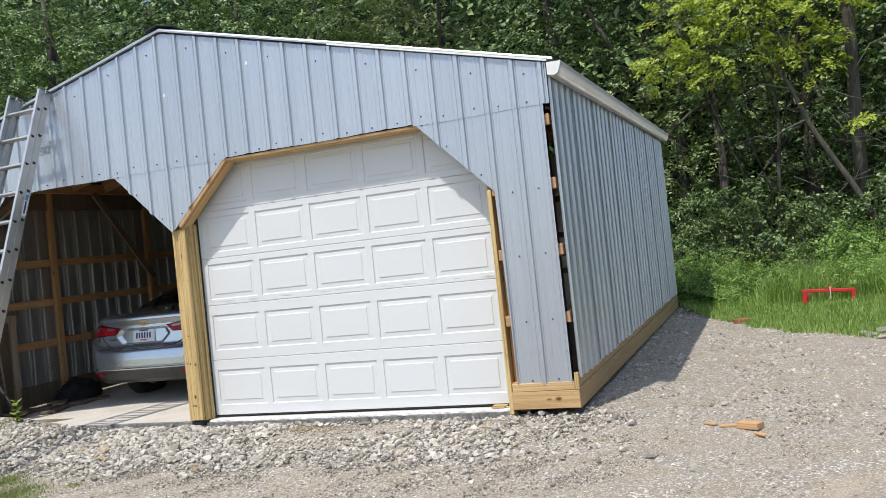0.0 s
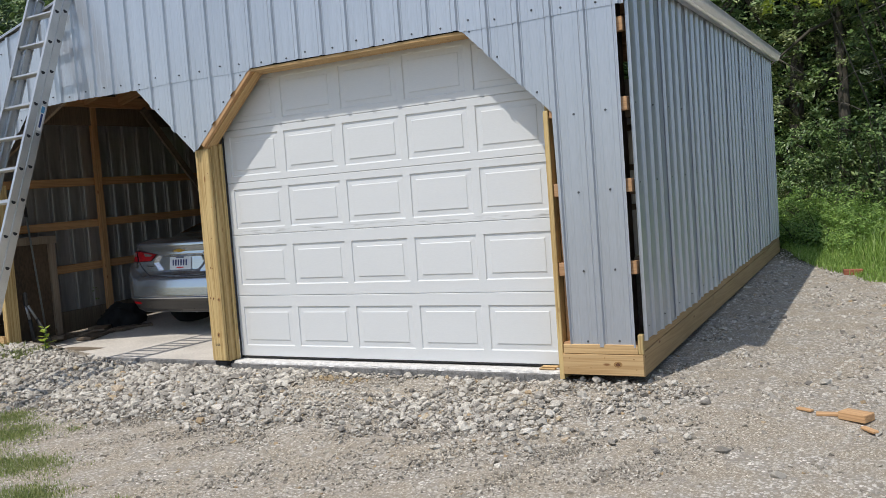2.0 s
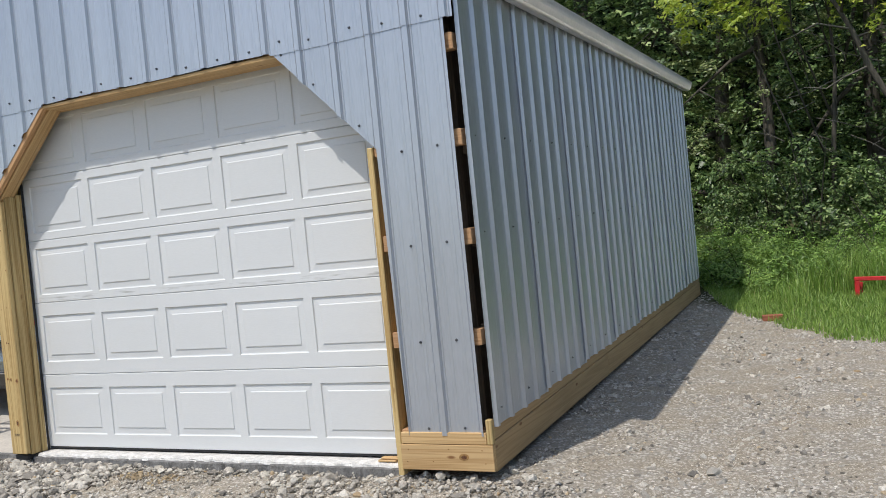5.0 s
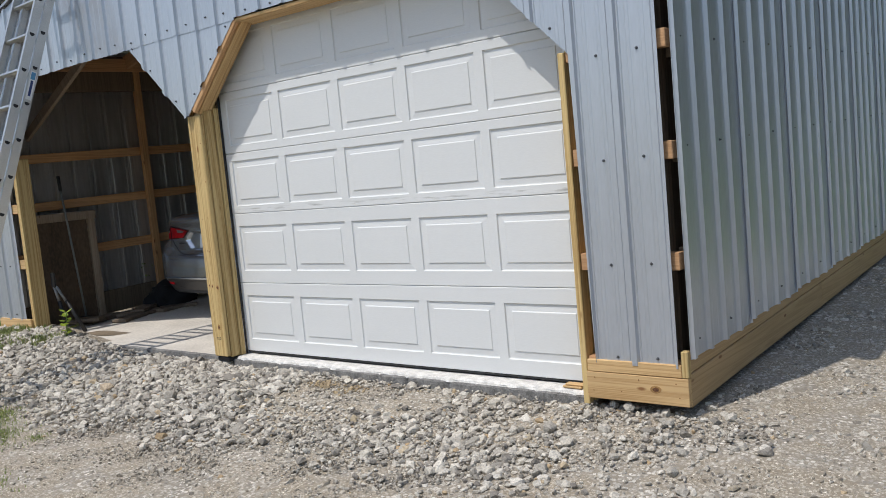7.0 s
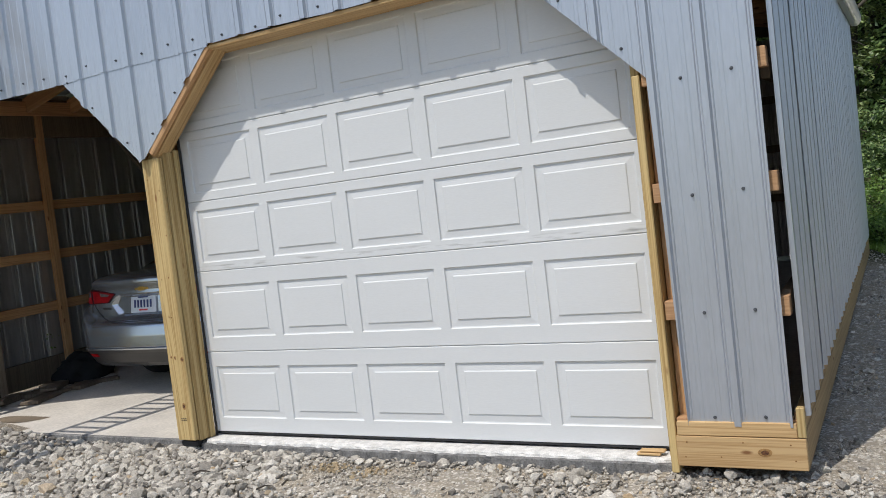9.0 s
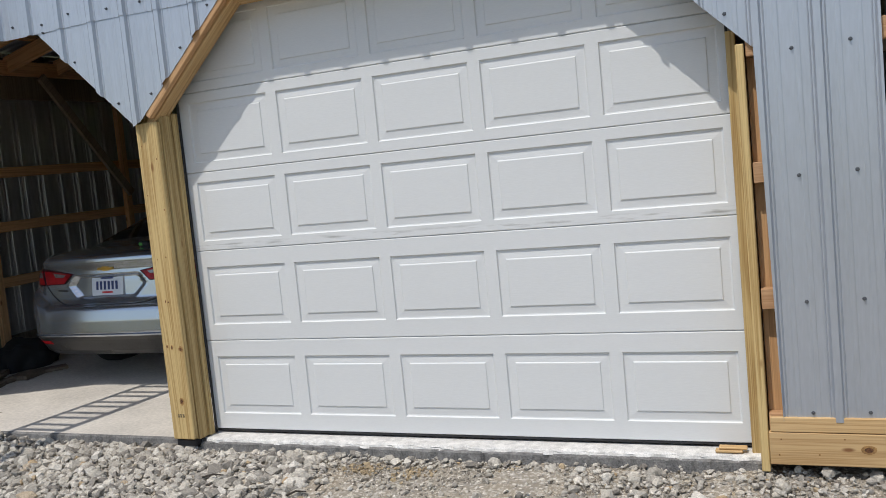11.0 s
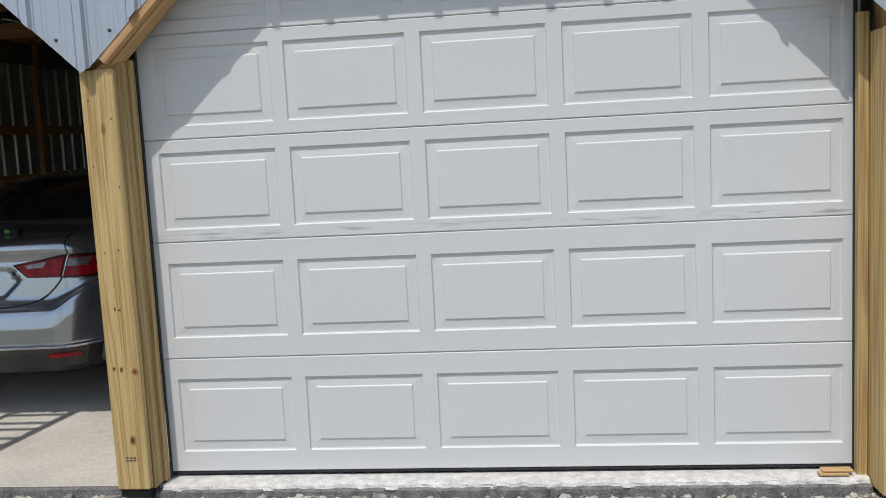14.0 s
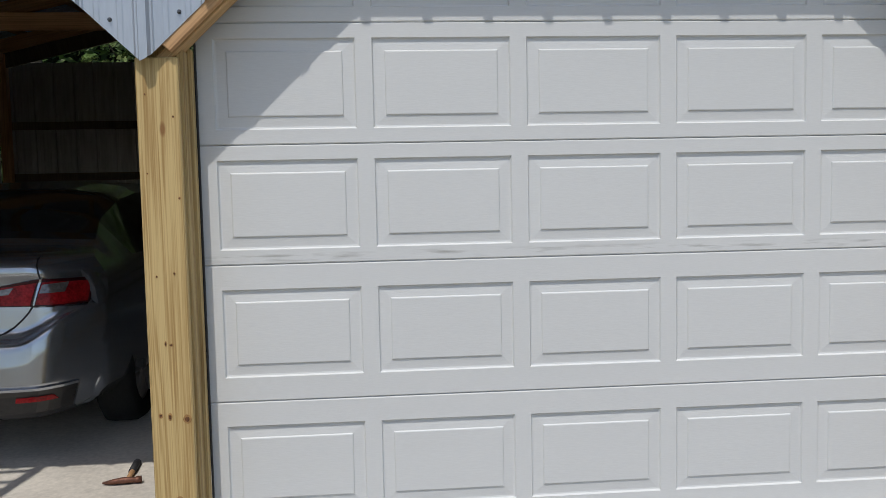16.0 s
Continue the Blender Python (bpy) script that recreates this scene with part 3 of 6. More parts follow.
# gutter along the right eave: a formed trough with an end cap
gutter = thing("gutter", "pale aluminium eave gutter with a rounded lip along the roof edge", "gutter", kind="structure")
prof = [(0.0, 0.0), (0.0, -0.100), (0.055, -0.112), (0.085, -0.098), (0.104, -0.060), (0.114, -0.018), (0.116, -0.004), (0.110, 0.0), (0.104, -0.006)]
bm = bmesh.new()
ringy = [(-0.235, 0), (7.12, 0)]
vs = []
for y, _ in ringy:
    vs.append([bm.verts.new((RIGHT + 0.022 + a, y, EAVE_R - 0.035 + c + SLOPE * max(y, -0.3))) for a, c in prof])
for i in range(len(prof) - 1):
    bm.faces.new((vs[0][i], vs[0][i + 1], vs[1][i + 1], vs[1][i]))
bmesh.ops.solidify(bm, geom=bm.faces[:], thickness=0.0025)
part("trough", bm, M_GUTTER, gutter)
for y in (-0.243, 7.128):
    bm = bmesh.new()
    f = bm.faces.new([bm.verts.new((RIGHT + 0.022 + a, y, EAVE_R - 0.035 + c + SLOPE * max(y, -0.3))) for a, c in prof])
    ext = bmesh.ops.extrude_face_region(bm, geom=[f])
    for v in ext["geom"]:
        if isinstance(v, bmesh.types.BMVert):
            v.co.y += 0.006
    bmesh.ops.recalc_face_normals(bm, faces=bm.faces[:])
    part("end_cap", bm, M_GUTTER, gutter)

# ---- frame timbers ----
frame_front = thing("front_frame", "new yellow pine posts, header and jambs round the openings", "timber frame", kind="structure")
# centre post: face board, post behind, jamb, stop
box("face_board", -0.176, -0.026, -0.182, -0.144, -0.012, 1.83, M_PINE, frame_front, 0.005)
box("post", -0.170, -0.045, -0.142, -0.004, -0.020, 2.42, M_PINE, frame_front, 0.004)
box("jamb", -0.043, -0.016, -0.142, -0.062, -0.022, 1.862, M_PINE, frame_front, 0.004)
box("door_stop", -0.030, -0.002, -0.059, -0.020, -0.022, 1.875, M_PINE, frame_front, 0.003)
box("weather_strip", -0.0015, 0.0045, -0.022, -0.003, -0.02, 2.2, M_BLACK, frame_front, 0.002, label="black rubber weather strip")
box("door_stop", 3.020, 3.062, -0.060, -0.022, -0.03, 1.88, M_PINE, frame_front, 0.003)
box("weather_strip", 3.018, 3.030, -0.0205, -0.003, -0.02, 2.2, M_BLACK, frame_front, 0.002, label="black rubber weather strip")
box("post_bracket", -0.175, -0.04, -0.16, -0.02, -0.06, -0.022, M_BLACK, frame_front, 0.004)
M_KNOT = mat("resin_knot", (0.13, 0.052, 0.018), rough=0.7, vary=0.35, scale=60, grain=160, bump=0.2)
M_RING = mat("knot_halo", (0.36, 0.20, 0.07), rough=0.75, vary=0.2, scale=50, grain=160, bump=0.1)
M_STAMP = mat("ink_stamp", (0.18, 0.13, 0.07), rough=0.8, vary=0.3, bump=0)


def knot(parent, x, y, z, w, h):
    """A round dark knot with a paler halo, let into a board's face."""
    for name, s, d, m in (("knot_ring", 1.0, 0.0012, M_RING), ("knot", 0.55, 0.002, M_KNOT)):
        pts = []
        for k in range(14):
            a = 2 * math.pi * k / 14
            r = s * (1 + 0.12 * noise.noise((x * 50 + math.cos(a), z * 50 + math.sin(a), s)))
            pts.append((x + w * r * math.cos(a), z + h * r * math.sin(a)))
        verts = [(a, y - d, b) for a, b in pts] + [(a, y + 0.002, b) for a, b in pts]
        mesh_object(name, verts, [tuple(range(14))] + [(k, (k + 1) % 14, 14 + (k + 1) % 14, 14 + k) for k in range(14)], m, parent)


# Small dots from z 0.8 up stand for nail heads, drawn with the knot shape.
for x, z, w, h in ((-0.047, 0.525, 0.015, 0.017), (-0.141, 0.540, 0.0085, 0.0095), (-0.085, 0.215, 0.015, 0.024), (-0.108, 0.535, 0.0075, 0.0150), (-0.092, 0.800, 0.0070, 0.0060), (-0.112, 0.805, 0.0045, 0.0100), (-0.07, 1.06, 0.0042, 0.0060), (-0.133, 1.05, 0.0036, 0.0050), (-0.04, 1.33, 0.0048, 0.0054), (-0.148, 1.42, 0.0036, 0.0042), (-0.05, 1.62, 0.0040, 0.0048), (-0.145, 1.70, 0.0040, 0.0048)):
    knot(frame_front, x, -0.182, z, w, h)
for i, x in enumerate((-0.125, -0.108, -0.091)):
    box("ink_stamp", x, x + 0.013, -0.1832, -0.181, 0.120, 0.127, M_STAMP, frame_front, 0)
    box("ink_stamp", x, x + 0.012, -0.1832, -0.181, 0.131, 0.139, M_STAMP, frame_front, 0)
# clipped corners
beam("corner_brace", (-0.070, -0.189, 1.868), (0.525, -0.189, 2.440), 0.036, 0.066, M_OLDWOOD_X, frame_front)
beam("corner_brace", (-0.105, -0.134, 1.805), (0.545, -0.134, 2.425), 0.066, 0.040, M_PINE_X, frame_front)
beam("corner_brace", (-0.080, -0.080, 1.835), (0.565, -0.080, 2.45), 0.038, 0.04, M_PINE_X, frame_front)
beam("corner_brace", (3.13, -0.150, 1.86), (2.50, -0.150, 2.475), 0.07, 0.04, M_PINE_X, frame_front)
beam("corner_brace", (-0.15, -0.14, 1.85), (-0.81, -0.14, 2.47), 0.05, 0.05, M_PINE_X, frame_front)
# Darker grey wood stands in for the shade on this brace.
beam("inner_brace", (-3.56, 0.25, 1.98), (-2.05, 0.25, 2.704), 0.04, 0.09, M_GREYWOOD, frame_front)
box("header", 0.50, 2.52, -0.2050, -0.02, 2.409, 2.434, M_PINE_X, frame_front, 0.003)
box("header_beam", -3.5, 3.55, -0.19, -0.15, 2.50, 2.72, M_OLDWOOD_X, frame_front, 0.003)
# right jamb and side boards
box("edge_board", 3.064, 3.100, -0.212, -0.020, -0.055, 1.80, M_PINE, frame_front, 0.004)
# Post in the corner gap, its shade given by the dark tone.
box("corner_post", 3.40, 3.54, 0.02, 0.16, 0.0, 2.7, M_PLY, frame_front, 0.004)
box("door_post", 3.105, 3.245, -0.13, 0.01, 0.0, 2.5, M_OLDWOOD, frame_front, 0.004)
for z in (1.745, 1.21, 0.665, 0.125):
    box("girt", 3.106, 3.648, -0.200, -0.150 + 0.012, z, z + 0.089 if z > 0.2 else 0.205, M_GIRT, frame_front, 0.003)
box("girt", 3.106, 3.648, -0.200, -0.150 + 0.012, 2.26, 2.35, M_GIRT, frame_front, 0.003)
# skirts
box("skirt_board", 3.102, 3.664, -0.228, -0.190, -0.014, 0.128, M_PINE_X, frame_front, 0.003)
box("skirt_board", 3.110, 3.63, -0.226, -0.202, 0.131, 0.195, M_PINE_X, frame_front, 0.003)
knot(frame_front, 3.49, -0.228, 0.062, 0.030, 0.020)
for x, z in ((3.14, 0.03), (3.15, 0.10), (3.30, 0.035), (3.40, 0.105), (3.60, 0.10), (3.615, 0.03)):
    knot(frame_front, x, -0.228, z, 0.004, 0.004)
skirt = thing("skirt", "new yellow pine skirt boards under the steel side wall", "skirt board", kind="structure")
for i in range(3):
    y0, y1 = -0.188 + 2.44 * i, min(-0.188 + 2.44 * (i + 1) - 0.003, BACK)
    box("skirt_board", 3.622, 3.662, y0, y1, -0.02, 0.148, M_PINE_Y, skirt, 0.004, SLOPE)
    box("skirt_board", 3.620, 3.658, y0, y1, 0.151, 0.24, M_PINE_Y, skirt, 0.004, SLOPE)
box("corner_stub", 3.632, 3.666, -0.226, -0.186, 0.131, 0.265, M_PINE, skirt, 0.004)
# left end post of the front
box("post", -2.990, -2.950, -0.205, -0.060, 0.02, 1.73, M_PINE, frame_front, 0.004)
box("edge_board", -3.012, -2.993, -0.203, -0.085, 0.05, 1.69, M_PINE, frame_front, 0.003)
for z in (1.21, 0.665):
    box("girt", -3.64, -3.015, -0.200, -0.150, z, z + 0.089, M_PINE_X, frame_front, 0.003)
box("skirt_board", -3.65, -3.0, -0.228, -0.190, 0.03, 0.17, M_PINE_X, frame_front, 0.003)

# inside timbers
frame_in = thing("inner_frame", "reddish lumber posts, girts, purlins and rafters inside the shed", "timber frame", kind="structure")
for y in (1.62, 3.42, 5.2, 6.6):
    box("wall_post", -3.604, -3.545, y - 0.04, y + 0.04, -0.1, 2.75 + SLOPE * y, M_OLDWOOD, frame_in, 0.004)
    box("wall_post", 3.46, 3.60, y - 0.07, y + 0.07, 0.02 + SLOPE * y, 2.6 + SLOPE * y, M_OLDWOOD, frame_in, 0.004)
for z in (0.68, 1.20, 1.71):
    box("wall_girt", -3.645, -3.605, -0.1, 7.0, z - 0.005, z + 0.09, M_OLDWOOD_Y, frame_in, 0.003, SLOPE)
    # Right girts coloured dark in place of the shade on them.
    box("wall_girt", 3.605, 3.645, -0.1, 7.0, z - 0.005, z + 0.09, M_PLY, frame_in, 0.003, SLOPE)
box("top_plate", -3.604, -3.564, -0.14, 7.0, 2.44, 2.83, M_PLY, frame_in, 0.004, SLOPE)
box("top_plate", -3.560, -3.522, -0.14, 7.0, 2.66, 2.80, M_OLDWOOD_Y, frame_in, 0.004, SLOPE)
# Back girts coloured dark for the unlit rear of the shed.
for z in (0.7, 1.3, 1.9):
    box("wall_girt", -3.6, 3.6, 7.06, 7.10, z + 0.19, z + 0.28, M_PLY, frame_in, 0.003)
box("skirt_board", -3.645, -3.605, -0.1, 7.0, -0.03, 0.22, M_PLY, frame_in, 0.003, SLOPE)
for y in (0.4, 1.50, 2.02, 2.62, 3.9, 5.2, 6.6):
    for xe in (RIGHT - 0.1, LEFT + 0.1):
        zl = SLOPE * y
        beam("rafter", (PEAK_X, y, PEAK_Z - 0.17 + zl), (xe, y, roof_z(xe) - 0.17 + zl), 0.04, 0.15, M_OLDWOOD_X, frame_in)
for xx in (-3.2, -2.4, -1.6, -0.8, 0.7, 1.5, 2.3, 3.1):
    beam("purlin", (xx, -0.15, roof_z(xx) - 0.055), (xx, 7.0, roof_z(xx) - 0.055 + SLOPE * 7), 0.09, 0.04, M_OLDWOOD_X, frame_in)
beam("wall_brace", (-3.49, 2.35, 2.72), (-3.49, 3.40, 1.52), 0.04, 0.09, M_GREYWOOD, frame_in)
for xe in (RIGHT - 0.1, LEFT + 0.1):
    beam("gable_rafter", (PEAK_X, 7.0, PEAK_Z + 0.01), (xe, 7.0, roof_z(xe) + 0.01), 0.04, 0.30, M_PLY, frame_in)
# Unseen post added to stop daylight leaking in at the back corner.
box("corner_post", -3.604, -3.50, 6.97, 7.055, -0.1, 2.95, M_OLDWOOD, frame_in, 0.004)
box("tie_beam", -3.55, 3.5, 3.88, 3.92, 2.66, 2.80, M_OLDWOOD_X, frame_in, 0.003)

# ---- overhead door ----
door = thing("door_1", "closed white sectional garage door of stamped raised panels", "garage door", kind="structure")
DW = 120 * I
col0 = [(2.5 + 23.5 * c) * I for c in range(5)]
PW, PH = 21 * I, 13.5 * I


def door_section(z0, h):
    """A steel section: stamped panels with a recessed margin and a raised field."""
    bm = bmesh.new()
    zc = z0 + h / 2
    py0, py1 = zc - PH / 2, zc + PH / 2
    g = 0.0006
    b0, b1 = z0 + g, z0 + h - g
    xs = [0.0]
    for c in col0:
        xs += [c, c + PW]
    xs.append(DW)

    def quad(a, b, c, d):
        bm.faces.new([bm.verts.new(p) for p in (a, b, c, d)])

    def flat(xa, xb, za, zb):
        quad((xa, 0, za), (xb, 0, za), (xb, 0, zb), (xa, 0, zb))

    lip = 0.0045
    flat(0, DW, b0 + lip, py0)
    flat(0, DW, py1, b1 - lip)
    quad((0, 0.006, b0), (DW, 0.006, b0), (DW, 0, b0 + lip), (0, 0, b0 + lip))
    quad((0, 0, b1 - lip), (DW, 0, b1 - lip), (DW, 0.006, b1), (0, 0.006, b1))
    for i in range(0, len(xs) - 1, 2):
        flat(xs[i], xs[i + 1], py0, py1)
    for c in col0:
        rings = []
        for inset, depth in ((0, 0), (0.0050, 0.0085), (0.011, 0.0098), (0.048, 0.0070), (0.0510, 0.0030), (0.054, 0.0020)):
            rings.append([(c + inset, depth, py0 + inset), (c + PW - inset, depth, py0 + inset), (c + PW - inset, depth, py1 - inset), (c + inset, depth, py1 - inset)])
        for r, s in zip(rings, rings[1:]):
            for k in range(4):
                quad(r[k], r[(k + 1) % 4], s[(k + 1) % 4], s[k])
        quad(*rings[-1])
    quad((0, 0.04, b0), (0, 0.04, b1), (DW, 0.04, b1), (DW, 0.04, b0))
    quad((0, 0.006, b0), (0, 0.04, b0), (DW, 0.04, b0), (DW, 0.006, b0))
    quad((0, 0.006, b1), (DW, 0.006, b1), (DW, 0.04, b1), (0, 0.04, b1))
    for x in (0, DW):
        quad((x, 0, b0 + lip), (x, 0, b1 - lip), (x, 0.04, b1), (x, 0.04, b0))
    bmesh.ops.remove_doubles(bm, verts=bm.verts[:], dist=0.0002)
    bmesh.ops.recalc_face_normals(bm, faces=bm.faces[:])
    return part("door_section", bm, M_DOOR, door)


z = 0.0
for h in (21, 21, 18, 18, 18):
    door_section(z * I, h * I)
    z += h
box("bottom_seal", 0.0, DW, 0.004, 0.036, -0.012, 0.001, M_BLACK, door, 0.002, label="black rubber bottom seal")
box("back_strip", 0.0, 3.05, 0.045, 0.055, 2.39, 2.5, M_BLACK, door, 0.0)
# threshold of pale mortar before the door
rough_lip("threshold", -0.005, 3.058, 0.02, -0.100, -0.024, -0.048, M_LIME, 9, 0.015)

# small stickers left on the sheets
for x, z in ((-0.08, 3.13), (0.88, 3.27)):
    box("sticker", x - 0.012, x + 0.012, FRONT - 0.0075, FRONT - 0.003, z - 0.015, z + 0.015, M_WHITE, wall_front, 0)
for y, z in ((-0.15, 0.92), (0.76, 0.925)):
    box("sticker", RIGHT + 0.001, RIGHT + 0.0065, y - 0.010, y + 0.010, z - 0.014, z + 0.014, M_WHITE, wall_right, 0)

# ---- car ----
M_SILVER = mat("silver_car_paint", (0.48, 0.515, 0.565), rough=0.22, metal=0.86, vary=0.03, scale=3, grain=200, bump=0.0, coat=0.5)
M_GLASS = mat("dark_car_glass", (0.012, 0.014, 0.016), rough=0.06, vary=0.1, bump=0.0, coat=0.5)
M_TRIM = mat("charcoal_plastic", (0.028, 0.027, 0.027), rough=0.3, vary=0.15, bump=0.05)
M_LENS = mat("red_lens", (0.36, 0.012, 0.016), rough=0.12, vary=0.30, scale=16, grain=90, bump=0.03, spec=0.22)
M_CLEAR = mat("clear_lens", (0.26, 0.23, 0.22), rough=0.12, metal=0.5, vary=0.2, scale=40, bump=0.1)
M_PLATE = mat("plate_white", (0.72, 0.75, 0.80), rough=0.4, vary=0.05, bump=0.0)
M_BLUE = mat("navy_print", (0.03, 0.05, 0.16), rough=0.5, vary=0.1, bump=0.0)
M_GOLD = mat("gold_badge", (0.65, 0.42, 0.10), rough=0.3, metal=0.7, vary=0.1, bump=0.0)
M_TYRE = mat("tyre", (0.022, 0.022, 0.022), rough=0.85, vary=0.2, bump=0.2)
CAR_X, CAR_Y, CAR_Z = -1.645, 0.84, -0.02
stations = [  # distance from the tail, half width, underside, top at the middle
    (0.32, 0.885, 0.30, 1.055),
    (0.36, 0.905, 0.25, 1.072), (0.60, 0.918, 0.24, 1.085), (0.78, 0.925, 0.22, 1.095), (0.95, 0.928, 0.20, 1.165), (1.20, 0.93, 0.19, 1.285), (1.55, 0.93, 0.19, 1.405),
    (1.95, 0.93, 0.19, 1.455), (2.40, 0.93, 0.19, 1.465), (2.85, 0.93, 0.19, 1.435), (3.25, 0.93, 0.19, 1.31), (3.65, 0.93, 0.19, 1.12), (3.90, 0.925, 0.19, 1.01),
    (4.30, 0.90, 0.2, 0.95), (4.65, 0.85, 0.22, 0.86), (4.82, 0.76, 0.26, 0.74), (4.90, 0.62, 0.36, 0.60)]


def car_section(v, w, zb, zt):
    """Half outline of the body across, from the underside's middle to the top's middle."""
    cabin = max(0.0, min(1.0, (zt - 1.10) / 0.16))
    zs = min(zt, 1.0) if zt < 1.10 else 1.0
    lo = [(0.0, zb), (0.62 * w, zb), (0.88 * w, zb + min(0.035, 0.1 * (zs - zb))), (0.965 * w, zb + min(0.12, 0.3 * (zs - zb))), (w, zb + 0.45 * (zs - zb)), (0.995 * w, zb + 0.66 * (zs - zb)), (0.972 * w, zb + 0.84 * (zs - zb))]
    hs = max(zs - 0.05, zb + 0.86 * (zs - zb))
    flat = [(0.945 * w, hs), (0.90 * w, zs - 0.012 if zt < 1.1 else zs), (0.78 * w, zt - 0.022), (0.58 * w, zt - 0.010), (0.30 * w, zt - 0.003), (0.0, zt)]
    cab = [(0.945 * w, 0.955), (0.90 * w, 1.0), (0.70 * w, 1.0 + 0.80 * (zt - 1.0)), (0.60 * w, zt - 0.035), (0.34 * w, zt - 0.006), (0.0, zt)]
    up = [tuple(a * (1 - cabin) + b * cabin for a, b in zip(p, q)) for p, q in zip(flat, cab)]
    return lo + up


dense = []
vals = np.array(stations)
vv = np.unique(np.concatenate([vals[:, 0], np.linspace(0.34, 4.6, 50)]))
for v in vv:
    dense.append((v, *[float(np.interp(v, vals[:, 0], vals[:, k])) for k in (1, 2, 3)]))
sections = [car_section(*s) for s in dense]
NP = len(sections[0])
car = thing("car", "silver four-door sedan parked nose-in, showing its tail", "car", at=(CAR_X, CAR_Y, CAR_Z))
body_v = []
for (v, *_), sec in zip(dense, sections):
    ring = [(x, v, z) for x, z in sec] + [(-x, v, z) for x, z in reversed(sec[1:-1])]
    body_v.append(ring)
NR = len(body_v[0])


def car_face_kind(v, i):
    k = i if i < NP - 1 else NR - 1 - i
    if 0.86 < v < 1.60 and k >= NP - 4:
        return "rear_window"
    if 2.95 < v < 3.85 and k >= NP - 4:
        return "windshield"
    if 1.15 < v < 3.45 and k == NP - 5:
        return "side_window_left" if i >= NP - 1 else "side_window_right"
    return "body"


kinds = {}
for j in range(len(body_v) - 1):
    v = (dense[j][0] + dense[j + 1][0]) / 2
    for i in range(NR):
        kinds.setdefault(car_face_kind(v, i), []).append((j, i))
flat_pts = [p for ring in body_v for p in ring]


def car_part(name, cells, material, label=""):
    bm = bmesh.new()
    vs = {}
    def vert(j, i):
        key = j * NR + i % NR
        if key not in vs:
            vs[key] = bm.verts.new(flat_pts[key])
        return vs[key]
    for j, i in cells:
        bm.faces.new((vert(j, i), vert(j + 1, i), vert(j + 1, i + 1), vert(j, i + 1)))
    if name == "body":
        bm.faces.new([vert(0, i) for i in range(NR)])
        bm.faces.new([vert(len(body_v) - 1, i) for i in reversed(range(NR))])
    bmesh.ops.recalc_face_normals(bm, faces=bm.faces[:])
    return part(name, bm, material, car, label, smooth=True)


body = car_part("body", kinds["body"], M_SILVER)
for nm in ("rear_window", "windshield", "side_window_left", "side_window_right"):
    car_part(nm.replace("_left", "").replace("_right", ""), kinds[nm], M_GLASS, "dark tinted glass")

from mathutils.bvhtree import BVHTree
# the tail: bumper, boot lid and corners as one smooth skin
NT, NS = 110, 121
tz = np.linspace(0.27, 1.072, NT)
T_Z = [0.27, 0.31, 0.40, 0.432, 0.455, 0.55, 0.63, 0.655, 0.675, 0.71, 0.84, 0.93, 0.985, 1.02, 1.045, 1.06, 1.072]
T_IN = [0.12, 0.07, 0.035, 0.010, -0.006, 0.0, 0.014, 0.030, 0.078, 0.104, 0.118, 0.132, 0.118, 0.122, 0.158, 0.23, 0.36]
t_w = np.interp(tz, [0.27, 0.31, 0.41, 0.60, 0.80, 0.92, 1.0, 1.05, 1.072], [0.78, 0.83, 0.872, 0.892, 0.900, 0.888, 0.855, 0.81, 0.76])
ts = np.sin(np.linspace(-math.pi / 2, math.pi / 2, NS))


def smooth_step(v):
    v = np.clip(v, 0, 1)
    return v * v * (3 - 2 * v)


def plate_well(x, z):
    """Depth of the six-sided hollow round the number plate."""
    d = np.minimum.reduce([0.893 - z, z - 0.706, 0.375 - np.abs(x) - 0.75 * np.maximum(z - 0.81, 0) - 1.05 * np.maximum(0.81 - z, 0)])
    return 0.024 * smooth_step(d / 0.022)


S, Z = np.meshgrid(ts, tz)
W = np.repeat(t_w[:, None], NS, 1)
lift_up = 0.15 * smooth_step((np.abs(S) - 0.62) / 0.36) * np.clip((Z - 0.46) / 0.16, 0, 1) * np.clip((0.97 - Z) / 0.10, 0, 1)
D = np.interp(Z - lift_up, T_Z, T_IN)
D[1:-1] = (D[:-2] + 2 * D[1:-1] + D[2:]) / 4
D = D + 0.045 * S * S + 0.30 * np.maximum(0.0, (np.abs(S) - 0.70) / 0.30) ** 2.3 + plate_well(S * W, Z)
tail_v = np.stack([(S * W).ravel(), D.ravel(), Z.ravel()], 1).tolist()
tail_f = [(j * NS + i, j * NS + i + 1, (j + 1) * NS + i + 1, (j + 1) * NS + i) for j in range(NT - 1) for i in range(NS - 1)]
mesh_object("tail_panel", tail_v, tail_f, M_SILVER, car, "silver rear bumper and boot lid", True)
tail_tree = BVHTree.FromPolygons([Vector(q) for q in tail_v], tail_f)


def on_tail(x, z, out=0.0):
    hit = tail_tree.ray_cast(Vector((x, -1, z)), Vector((0, 1, 0)))
    if hit[0] is None:
        return Vector((x, 0.3, z))
    n = hit[1] if hit[1].y < 0 else -hit[1]
    return hit[0] + n * out


